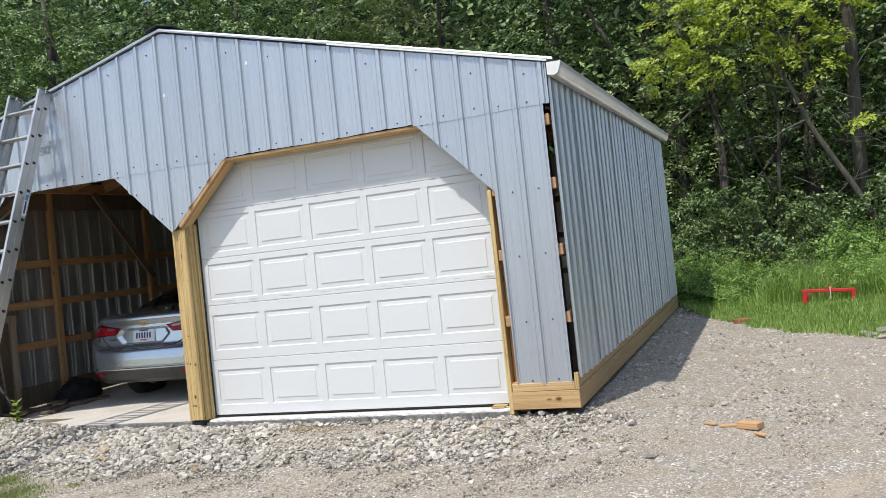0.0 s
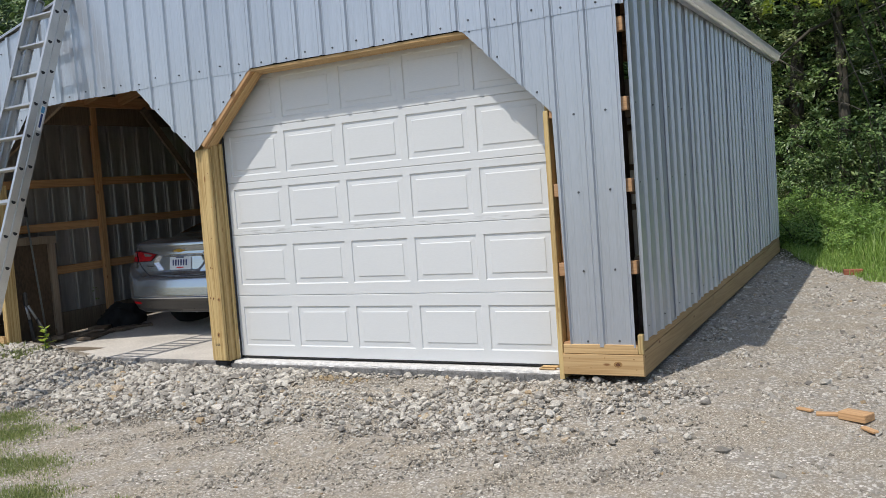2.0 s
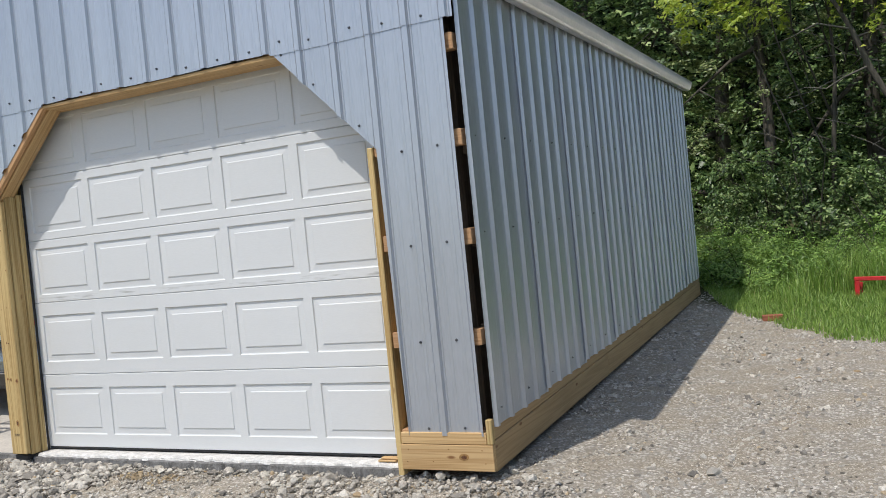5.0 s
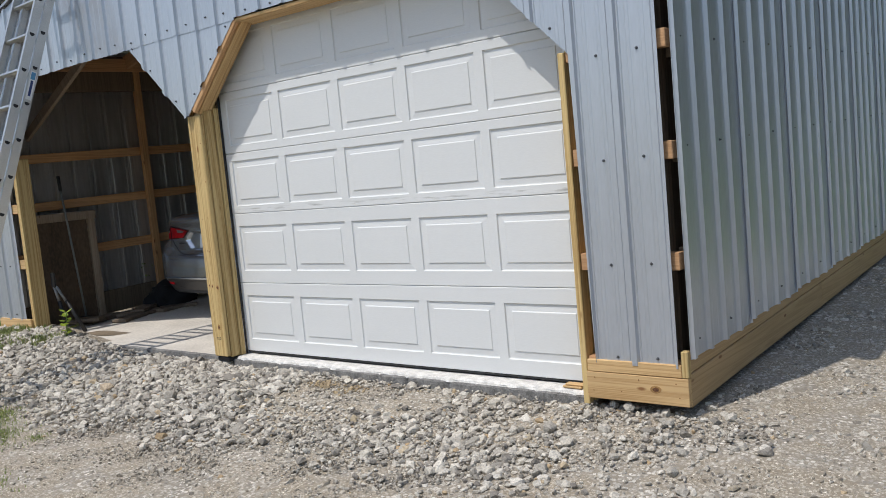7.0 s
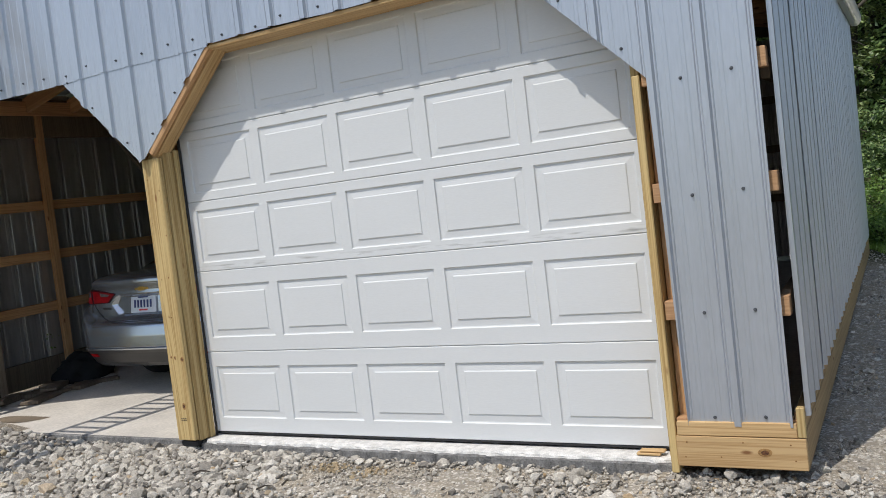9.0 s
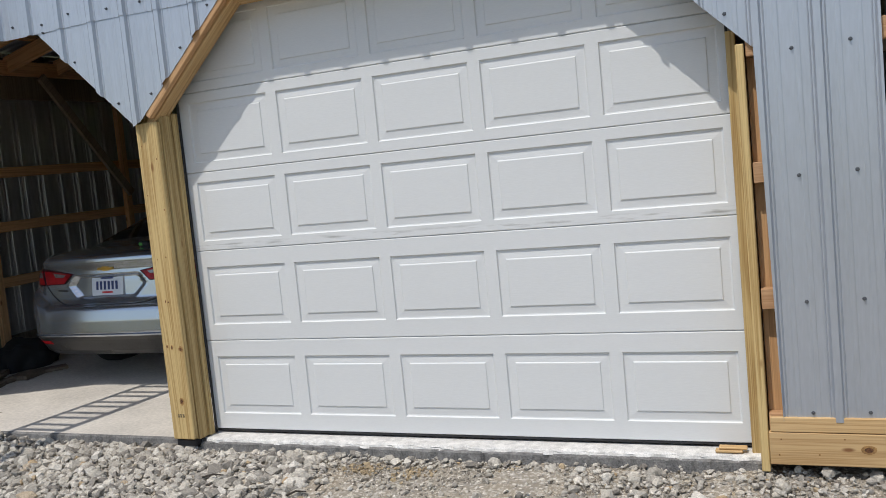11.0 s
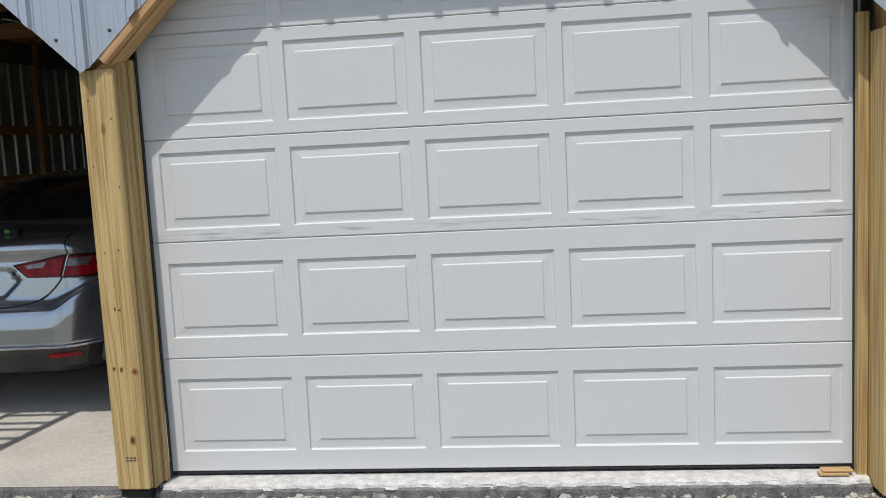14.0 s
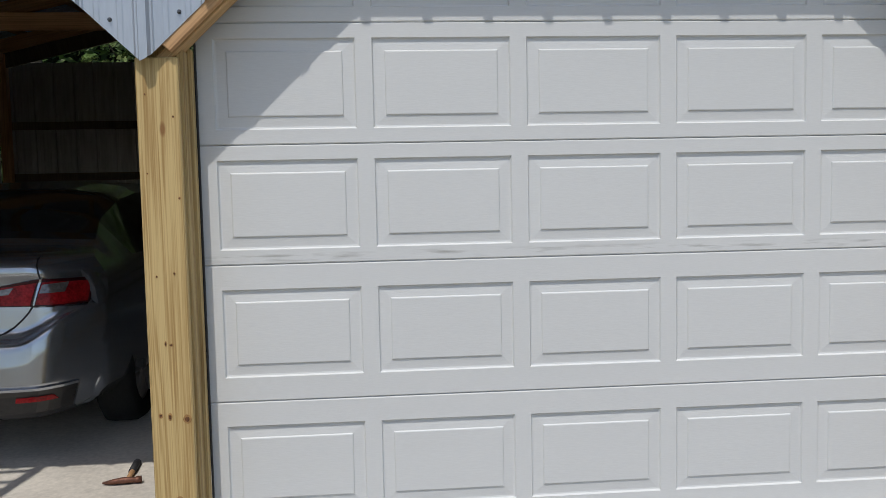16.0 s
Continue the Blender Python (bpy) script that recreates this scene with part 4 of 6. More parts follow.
def tail_patch(name, corners, n, m, material, out=0.006, label="", parent=None, sink=0.03):
    """A panel laid on the tail between four corners given across and up, with sides."""
    bm = bmesh.new()
    (a, b, c, d) = [Vector((x, z)) for x, z in corners]
    grid = []
    for j in range(m + 1):
        row = []
        for i in range(n + 1):
            s, t = i / n, j / m
            p = (a * (1 - s) + b * s) * (1 - t) + (d * (1 - s) + c * s) * t
            row.append(bm.verts.new(on_tail(p.x, p.y, out)))
        grid.append(row)
    for j in range(m):
        for i in range(n):
            bm.faces.new((grid[j][i], grid[j][i + 1], grid[j + 1][i + 1], grid[j + 1][i]))
    rim = grid[0] + [r[-1] for r in grid[1:]] + grid[-1][-2::-1] + [r[0] for r in grid[-2:0:-1]]
    back = [bm.verts.new(v.co + Vector((0, sink, 0))) for v in rim]
    for k in range(len(rim)):
        bm.faces.new((rim[k], rim[(k + 1) % len(rim)], back[(k + 1) % len(rim)], back[k]))
    bmesh.ops.recalc_face_normals(bm, faces=bm.faces[:])
    return part(name, bm, material, parent or car, label, smooth=False)


M_SURROUND = mat("lens_surround", (0.05, 0.006, 0.009), rough=0.15, vary=0.1, bump=0.0, spec=0.3)
for s in (1, -1):
    inner = tail_patch("taillight", [(0.420 * s, 0.829), (0.622 * s, 0.825), (0.654 * s, 0.958), (0.332 * s, 0.905)], 14, 5, M_SURROUND, 0.007, "dark red tail lens housing")
    outer = tail_patch("taillight", [(0.634 * s, 0.825), (0.840 * s, 0.818), (0.842 * s, 0.940), (0.667 * s, 0.959)], 14, 5, M_SURROUND, 0.007, "dark red tail lens housing")
    tail_patch("lens", [(0.428 * s, 0.834), (0.616 * s, 0.831), (0.644 * s, 0.940), (0.352 * s, 0.902)], 14, 5, M_LENS, 0.011, "glossy red lens", inner, 0.006)
    tail_patch("lens", [(0.642 * s, 0.832), (0.832 * s, 0.826), (0.832 * s, 0.925), (0.668 * s, 0.942)], 14, 5, M_LENS, 0.011, "glossy red lens", outer, 0.006)
    tail_patch("reverse_lamp", [(0.430 * s, 0.880), (0.517 * s, 0.884), (0.541 * s, 0.918), (0.408 * s, 0.898)], 8, 3, M_CLEAR, 0.014, "clear reversing lens", inner, 0.006)
    tail_patch("clear_lamp", [(0.658 * s, 0.886), (0.752 * s, 0.886), (0.764 * s, 0.930), (0.668 * s, 0.926)], 8, 3, M_CLEAR, 0.014, "clear signal lens", outer, 0.006)
    tail_patch("reflector", [(0.55 * s, 0.372), (0.72 * s, 0.378), (0.71 * s, 0.408), (0.56 * s, 0.402)], 8, 2, M_LENS, 0.014, "small red reflector", None, 0.012)
tail_patch("lower_valance", [(-0.74, 0.285), (0.74, 0.285), (0.80, 0.436), (-0.80, 0.436)], 36, 5, M_TRIM, 0.010, "charcoal plastic lower bumper")
tail_patch("bumper_line", [(-0.80, 0.438), (0.80, 0.438), (0.80, 0.450), (-0.80, 0.450)], 36, 1, M_SILVER, 0.013, "bright bumper edge")
# boot lid seam: thin dark gap curves
for s in (1, -1):
    path = [(0.29 * s, 0.666), (0.36 * s, 0.670), (0.43 * s, 0.680), (0.49 * s, 0.698), (0.54 * s, 0.728), (0.58 * s, 0.765), (0.61 * s, 0.80), (0.628 * s, 0.83)]
    tube("lid_gap", [on_tail(x, z, 0.001) for x, z in path], 0.0045, M_BLACK, car, 6)
    tube("lid_gap", [on_tail(x, z, 0.001) for x, z in ((0.660 * s, 0.957), (0.655 * s, 0.985), (0.645 * s, 1.02), (0.63 * s, 1.05), (0.616 * s, 1.062))], 0.0045, M_BLACK, car, 6)
    tube("bumper_gap", [on_tail(x, z, 0.001) for x, z in ((0.634 * s, 0.822), (0.70 * s, 0.820), (0.78 * s, 0.816), (0.84 * s, 0.812))], 0.003, M_BLACK, car, 6)
tube("lid_gap", [on_tail(x, 0.666, 0.001) for x in (-0.29, -0.15, 0, 0.15, 0.29)], 0.0045, M_BLACK, car, 6)
# plate, bars in place of its writing, badge
plate = tail_patch("number_plate", [(-0.153, 0.728), (0.153, 0.728), (0.153, 0.874), (-0.153, 0.874)], 4, 2, M_PLATE, 0.012, "white number plate with blue bars")
for i in range(6):
    x = -0.108 + 0.038 * i
    tail_patch("plate_bar", [(x, 0.772), (x + 0.019, 0.772), (x + 0.019, 0.836), (x, 0.836)], 1, 1, M_BLUE, 0.015, "", plate, 0.004)
tail_patch("plate_bar", [(-0.06, 0.853), (0.06, 0.853), (0.06, 0.866), (-0.06, 0.866)], 1, 1, M_BLUE, 0.015, "", plate, 0.004)
tail_patch("plate_bar", [(-0.05, 0.745), (0.05, 0.745), (0.05, 0.758), (-0.05, 0.758)], 1, 1, M_RED, 0.015, "", plate, 0.004)
tail_patch("badge", [(-0.075, 0.925), (0.075, 0.925), (0.075, 0.945), (-0.075, 0.945)], 4, 1, M_GOLD, 0.008, "plain gold badge")
tail_patch("badge_centre", [(-0.028, 0.917), (0.028, 0.917), (0.028, 0.953), (-0.028, 0.953)], 2, 1, M_GOLD, 0.009, "plain gold badge")
tail_patch("model_badge", [(-0.50, 0.775), (-0.40, 0.770), (-0.40, 0.782), (-0.50, 0.787)], 3, 1, M_TRIM, 0.006, "small dark lettering as a bar")


def wheel(x, v):
    s = 1 if x > 0 else -1
    bm = bmesh.new()
    prof = [(0.205, 0.10), (0.29, 0.108), (0.328, 0.085), (0.334, 0.04), (0.334, -0.04), (0.328, -0.085), (0.29, -0.108), (0.205, -0.10)]
    rings = []
    for k in range(36):
        a = 2 * math.pi * k / 36
        rings.append([bm.verts.new((x + s * d, v + r * math.cos(a), 0.334 + r * math.sin(a))) for r, d in prof])
    for k in range(36):
        for i in range(len(prof) - 1):
            bm.faces.new((rings[k][i], rings[k][i + 1], rings[(k + 1) % 36][i + 1], rings[(k + 1) % 36][i]))
    bmesh.ops.recalc_face_normals(bm, faces=bm.faces[:])
    tyre = part("tyre", bm, M_TYRE, car, "black tyre", True)
    bm = bmesh.new()
    bmesh.ops.create_cone(bm, cap_ends=True, segments=30, radius1=0.207, radius2=0.207, depth=0.15, matrix=Matrix.Translation((x + s * 0.01, v, 0.334)) @ Euler((0, radians(90), 0)).to_matrix().to_4x4())
    for k in range(5):
        a = 2 * math.pi * k / 5
        add_box(bm, x + s * 0.085, x + s * 0.105, v - 0.03, v + 0.03, 0.334 + 0.04, 0.334 + 0.195, 0.006, 0,
                Matrix.Translation((0, v, 0.334)) @ Euler((a, 0, 0)).to_matrix().to_4x4() @ Matrix.Translation((0, -v, -0.334)))
    part("rim", bm, M_ALU, tyre, "alloy rim")


for x in (0.80, -0.80):
    wheel(x, 1.05)
    wheel(x, 3.88)

tape = thing("tape_measure", "black and green tape measure lying on the boot lid", "tape measure", at=(-1.43, 1.20, 1.048))
box("case", -0.045, 0.045, -0.03, 0.03, 0, 0.045, M_BLACK, tape, 0.012)
box("grip", -0.046, -0.005, -0.032, 0.032, 0.008, 0.036, mat("green_plastic", (0.10, 0.42, 0.06), rough=0.4, bump=0.0), tape, 0.006, label="green grip")

# ---- ladder ----
ladder = thing("ladder", "aluminium extension ladder leaning on the front wall", "ladder")
LTOP, LBOT = Vector((-1.70, -0.285, 3.415)), Vector((-1.64, -1.66, -0.26))
ldir = (LTOP - LBOT).normalized()
lx = Vector((1, 0, 0)) - ldir * ldir.x
lx.normalize()
ln = lx.cross(ldir)        # out of the rungs' plane, to the sky
if ln.y > 0:
    ln = -ln
LLEN = (LTOP - LBOT).length


def ladder_frame(origin):
    m = Matrix((lx, ldir, -ln if lx.cross(ldir).dot(ln) < 0 else ln)).transposed().to_4x4()
    m.translation = origin
    return m


LF = ladder_frame(LBOT)
up_out = LF.to_3x3().inverted() @ ln


def ladder_rail(x, depth, s, l0, l1):
    """A channel-shaped rail: web with two flanges."""
    bm = bmesh.new()
    add_box(bm, x - 0.0015, x + 0.0015, l0, l1, depth, depth + 0.070, 0.0)
    for d in (depth, depth + 0.064):
        add_box(bm, min(x, x - s * 0.028), max(x, x - s * 0.028), l0, l1, d, d + 0.006, 0.0)
    ob = part("rail", bm, M_ALU, ladder)
    ob.matrix_basis = LF
    return ob


for s in (1, -1):
    outer = ladder_rail(0.215 * s, 0.005, s, 0.0, LLEN - 0.02)
    inner = ladder_rail(0.207 * s, -0.078, s, 0.9, LLEN)
    for k in range(1, 13):
        y0 = 0.305 * k - 0.06
        for rail, dz, x in ((outer, 0.040, 0.2175), (inner, -0.043, 0.2095)):
            y = y0 + (0.09 if rail is outer else 0.14)
            if rail is inner and y < 1.0 or y > LLEN - 0.1:
                continue
            bm = bmesh.new()
            bmesh.ops.create_cone(bm, cap_ends=True, segments=16, radius1=0.021, radius2=0.018, depth=0.006, matrix=Matrix.Translation((x * s, y, dz)) @ Euler((0, radians(90) * s, 0)).to_matrix().to_4x4())
            for v in bm.verts:
                v.co.y = min(v.co.y, y + 0.006)
            cap = part("rung_end", bm, M_BLACK, rail, "black rung plug")
    for d, p in ((0.005, LLEN - 0.02), (-0.078, LLEN)):
        b = box("rail_cap", 0.182 if s > 0 else -0.219, 0.219 if s > 0 else -0.182, p - 0.004, p + 0.012, d - 0.002, d + 0.072, mat("grey_cap", (0.2, 0.21, 0.2), bump=0), ladder, 0.003)
        b.matrix_basis = LF
for k in range(1, 13):
    for d, w in ((0.040, 0.214), (-0.043, 0.206)):
        y = 0.305 * k - 0.06 + (0.09 if d > 0 else 0.14)
        if d < 0 and y < 1.0 or y > LLEN - 0.1:
            continue
        bm = bmesh.new()
        add_box(bm, -w, w, y - 0.014, y + 0.014, d - 0.019, d + 0.019, 0.006)
        part("rung", bm, M_ALU, ladder).matrix_basis = LF
b = box("maker_label", 0.2090, 0.2100, 2.55, 2.79, -0.066, -0.020, M_WHITE, ladder, 0.0, label="plain white and blue maker's label")
b.matrix_basis = LF
b2 = box("label_bar", 0.2102, 0.2108, 2.58, 2.71, -0.053, -0.033, M_BLUE, b, 0.0)
b3 = box("label_mark", 0.2102, 0.2108, 2.72, 2.78, -0.060, -0.026, mat("sky_blue", (0.10, 0.30, 0.50), bump=0), b, 0.0)
for s in (1, -1):
    b = box("foot", 0.19 * s - 0.03, 0.19 * s + 0.03, -0.03, 0.05, -0.02, 0.09, M_BLACK, ladder, 0.008, label="black rubber foot")
    b.matrix_basis = LF

# ---- loose things in the open bay ----
panel = thing("plywood_panel", "weathered plywood panel with a lumber rim leaning on the wall", "panel")
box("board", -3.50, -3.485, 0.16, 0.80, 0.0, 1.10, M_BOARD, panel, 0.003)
box("top_rail", -3.485, -3.445, 0.12, 0.84, 1.08, 1.17, M_GREYWOOD, panel, 0.004)
box("stile", -3.485, -3.445, 0.74, 0.82, -0.01, 1.08, M_GREYWOOD, panel, 0.004)
broom = thing("push_pole", "long grey-handled floor squeegee leaning on the wall", "broom")
tube("handle", [(-3.40, 0.455, 1.42), (-3.38, 0.49, 0.8), (-3.35, 0.53, 0.04)], 0.011, mat("grey_handle", (0.22, 0.23, 0.22), bump=0.02), broom)
tube("grip", [(-3.400, 0.455, 1.40), (-3.404, 0.449, 1.56)], 0.017, M_BLACK, broom, 10, "black grip")
box("head", -3.44, -3.22, 0.50, 0.57, -0.02, 0.05, M_BLACK, broom, 0.01, label="black rubber head")
cutter = thing("bolt_cutter", "long-handled bolt cutter with black grips leaning by the post", "bolt cutter")
M_DULL = mat("dull_steel", (0.30, 0.31, 0.32), rough=0.5, metal=0.6, vary=0.15, bump=0.1)
tube("handle", [(-2.945, 0.02, 0.46), (-2.96, 0.06, 0.30)], 0.014, M_DULL, cutter)
tube("handle", [(-2.925, 0.03, 0.46), (-2.88, 0.09, 0.30)], 0.014, M_DULL, cutter)
tube("grip", [(-2.96, 0.06, 0.31), (-2.985, 0.12, -0.02)], [0.018, 0.020], M_BLACK, cutter, 10, "black rubber grip")
tube("grip", [(-2.88, 0.09, 0.31), (-2.79, 0.20, -0.02)], [0.018, 0.020], M_BLACK, cutter, 10, "black rubber grip")
box("jaw", -2.965, -2.915, 0.0, 0.035, 0.45, 0.60, M_TRIM, cutter, 0.012, label="dark steel jaw")
sack = thing("black_sack", "slumped black plastic sack on the slab edge", "sack")
bm = bmesh.new()
bmesh.ops.create_icosphere(bm, subdivisions=4, radius=1.0)
for v in bm.verts:
    n = noise.fractal(v.co * 2.2, 0.8, 2.0, 4)
    r = 1 + 0.22 * n
    v.co = Vector((-3.30 + v.co.x * r * 0.24, 1.56 + v.co.y * r * 0.30, 0.035 + max(v.co.z, -0.12) * r * 0.235))
part("bag", bm, mat("black_plastic_film", (0.012, 0.012, 0.013), rough=0.85, bump=0.5, grain=25), sack, smooth=True)
rng = random.Random(11)
for k in range(11):
    x, y = -3.28 + rng.uniform(0, 0.42), 0.35 + rng.uniform(0, 1.0)
    t = thing("lumber_offcut", "short offcut of dark weathered lumber on the slab", "lumber", group="offcuts along the wall", at=(x, y, -0.028 + SLOPE * y + (0.04 if k % 4 == 3 else 0)))
    t.rotation_euler = (0, 0, rng.uniform(-1.4, 1.4))
    l, w = rng.uniform(0.10, 0.24), rng.uniform(0.05, 0.10)
    box("block", -l, l, -w, w, 0, rng.uniform(0.025, 0.05), M_PLY, t, 0.005)
stain = []
for k in range(28):
    a = 2 * math.pi * k / 28
    r = 1 + 0.16 * noise.noise((math.cos(a) * 1.7, math.sin(a) * 1.7, 3))
    stain.append((-2.40 + 0.29 * r * math.cos(a), 0.22 + 0.115 * r * math.sin(a) + 0.12 * r * math.cos(a) * 0.3, -0.0275 + SLOPE * 0.2))
mesh_object("damp_stain", stain, [tuple(range(28))], M_CONC_WET, slab, "brown damp stain")

# ---- hammer ----
hammer = thing("hammer", "claw hammer with a dark grip lying on the slab", "hammer", at=(-0.565, 0.69, -0.007))
hammer.rotation_euler = (0, 0, radians(10))
bm = bmesh.new()
add_tube(bm, [(0.035, 0.015, 0.012), (0.05, 0.17, 0.014)], [0.011, 0.014], 8)
part("handle", bm, mat("worn_hickory", (0.42, 0.24, 0.11), bump=0.1), hammer, "worn wooden handle", True)
bm = bmesh.new()
add_tube(bm, [(0.046, 0.13, 0.014), (0.058, 0.27, 0.014), (0.060, 0.285, 0.014)], [0.0185, 0.0195, 0.012], 10)
part("grip", bm, M_BLACK, hammer, "black rubber grip", True)
bm = bmesh.new()
add_tube(bm, [(0.10, 0.0, 0.016), (0.075, 0.0, 0.016), (0.07, 0.0, 0.016), (0.02, 0.002, 0.018), (-0.03, 0.006, 0.014), (-0.075, 0.025, 0.006)], [0.016, 0.016, 0.012, 0.015, 0.012, 0.005], 10)
part("head", bm, mat("rusty_steel", (0.20, 0.09, 0.06), rough=0.55, metal=0.6, vary=0.25), hammer, "rust-brown claw head", True)

# shim under the door's corner
shim = thing("wood_shim", "two split yellow wood shims under the door corner", "wood shim", at=(2.93, -0.065, -0.020))
bm = bmesh.new()
add_box(bm, -0.07, 0.05, -0.02, 0.02, 0.0, 0.012, 0.003)
part("wedge", bm, M_PINE_X, shim)
bm = bmesh.new()
add_box(bm, -0.055, 0.07, -0.012, 0.03, 0.013, 0.024, 0.003)
part("wedge", bm, M_PINE_X, shim)

# ---- wood scraps on the drive ----


def scrap(name, label, x, y, turn, l, w, h, material, tilt=0.0):
    t = thing(name, label, "wood scrap", group="offcuts on the gravel", at=(x, y, ground_at(x, y) + 0.012))
    t.rotation_euler = (0, tilt, radians(turn))
    bm = bmesh.new()
    add_box(bm, -l / 2, l / 2, -w / 2, w / 2, 0, h, 0.004)
    part("wood", bm, material, t)


scrap("lumber_block", "square-cut yellow pine block lying on the gravel", 4.93, -0.53, -28, 0.16, 0.10, 0.045, M_OLDWOOD_X)
scrap("board_offcut", "thin brown board offcut lying on the gravel", 4.79, -0.485, 5, 0.14, 0.045, 0.018, M_OLDWOOD_X)
scrap("wood_sliver", "pale split wood sliver lying on the gravel", 4.655, -0.42, -32, 0.10, 0.035, 0.014, M_OLDWOOD_X)
scrap("wood_sliver", "pale split wood sliver lying on the gravel", 5.0, -0.69, -52, 0.11, 0.035, 0.016, M_OLDWOOD_X)
scrap("broken_brick", "broken red-brown brick at the grass edge", 4.68, 5.12, 10, 0.20, 0.10, 0.06, mat("red_brick", (0.36, 0.13, 0.07), rough=0.9, vary=0.2, bump=0.4))

# ---- red frame in the grass ----
redf = thing("red_frame", "bright red welded square-tube frame standing in the grass", "metal frame", at=(5.50, 6.45, 0.015))
redf.rotation_euler = (0, radians(3), radians(10))
box("leg", -0.025, 0.025, -0.025, 0.025, -0.02, 0.27, M_RED, redf, 0.005)
box("leg", 0.03, 0.075, 0.08, 0.12, -0.02, 0.25, M_RED, redf, 0.005)
box("leg", 0.63, 0.68, -0.025, 0.025, -0.02, 0.27, M_RED, redf, 0.005)
box("top_rail", -0.03, 0.685, -0.028, 0.028, 0.272, 0.318, M_RED, redf, 0.006)
box("pin_bracket", 0.32, 0.36, -0.04, 0.04, 0.314, 0.352, M_RED, redf, 0.006)
tube("strap", [(0.34, -0.035, 0.35), (0.345, -0.045, 0.2), (0.33, -0.06, 0.02)], 0.008, mat("pale_strap", (0.5, 0.42, 0.36), bump=0.1), redf, 6, "frayed pale strap")

# twigs among the rubble
rq = random.Random(14)
for x, y, l, a in ((0.92, -0.62, 0.05, 0.4), (0.80, -0.70, 0.04, 2.2), (0.35, -0.52, 0.07, 0.1), (1.02, -0.55, 0.035, 1.3)):
    tw = thing("twig", "short dark twig lying on the rubble", "twig", "twigs on the rubble", at=(x, y, ground_at(x, y) + 0.045))
    tube("stick", [(-l * math.cos(a), -l * math.sin(a), 0.0), (0, 0, 0.018), (l * math.cos(a + 0.3), l * math.sin(a + 0.3), 0.005)], [0.005, 0.005, 0.002], mat("twig_bark", (0.05, 0.04, 0.03), rough=0.9), tw, 6)

# ---- stones ----


def stone_shape(seed, flat=0.62, points=10):
    """A broken stone: the hull of points spread unevenly round a squat block."""
    r = random.Random(seed)
    bm = bmesh.new()
    wide = r.uniform(0.68, 0.95)
    for k in range(points):
        up = 1 - 2 * (k + 0.5) / points
        a = k * 2.39996 + r.uniform(-0.5, 0.5)
        ring = math.sqrt(1 - up * up)
        q = r.uniform(0.74, 1.08)
        bm.verts.new((ring * math.cos(a) * q, ring * math.sin(a) * q * wide, max(-0.8, min(0.8, up * q + r.uniform(-0.2, 0.2))) * flat))
    bmesh.ops.convex_hull(bm, input=bm.verts[:])
    loose = [v for v in bm.verts if not v.link_faces]
    bmesh.ops.delete(bm, geom=loose, context="VERTS")
    bm.verts.index_update()
    vs = np.array([v.co[:] for v in bm.verts])
    fs = np.array([[v.index for v in f.verts] for f in bm.faces])
    bm.free()
    return vs, fs


SHAPES = [stone_shape(s, 0.50 + 0.35 * (s % 4) / 3, 9 + 3 * (s % 3)) for s in range(24)]
CHIPS = [stone_shape(100 + s, 0.65 + 0.3 * (s % 3) / 2, 6) for s in range(18)]


def stone_material(name, stops, per_island=True, rough=0.9):
    m = bpy.data.materials.new(name)
    m.use_nodes = True
    n, l = m.node_tree.nodes, m.node_tree.links
    b = n["Principled BSDF"]
    geo = n.new("ShaderNodeNewGeometry")
    info = n.new("ShaderNodeObjectInfo")
    ramp = n.new("ShaderNodeValToRGB")
    while len(ramp.color_ramp.elements) < len(stops):
        ramp.color_ramp.elements.new(0.5)
    for e, (p, c) in zip(ramp.color_ramp.elements, stops):
        e.position, e.color = p, (*c, 1)
    l.new(geo.outputs["Random Per Island"] if per_island else info.outputs["Random"], ramp.inputs["Fac"])
    tc = n.new("ShaderNodeTexCoord")
    nz = n.new("ShaderNodeTexNoise")
    nz.inputs["Scale"].default_value, nz.inputs["Detail"].default_value, nz.inputs["Roughness"].default_value = 95, 8, 0.7
    l.new(tc.outputs["Object"], nz.inputs["Vector"])
    mr = n.new("ShaderNodeMapRange")
    mr.inputs["From Min"].default_value, mr.inputs["From Max"].default_value = 0.3, 0.7
    mr.inputs["To Min"].default_value, mr.inputs["To Max"].default_value = 0.60, 1.34
    l.new(nz.outputs["Fac"], mr.inputs["Value"])
    hsv = n.new("ShaderNodeHueSaturation")
    l.new(mr.outputs[0], hsv.inputs["Value"])
    l.new(ramp.outputs["Color"], hsv.inputs["Color"])
    l.new(hsv.outputs["Color"], b.inputs["Base Color"])
    b.inputs["Roughness"].default_value = rough
    b.inputs["Specular IOR Level"].default_value = 0.25
    bp = n.new("ShaderNodeBump")
    bp.inputs["Strength"].default_value, bp.inputs["Distance"].default_value = 0.9, 0.008
    l.new(nz.outputs["Fac"], bp.inputs["Height"])
    l.new(bp.outputs["Normal"], b.inputs["Normal"])
    return m


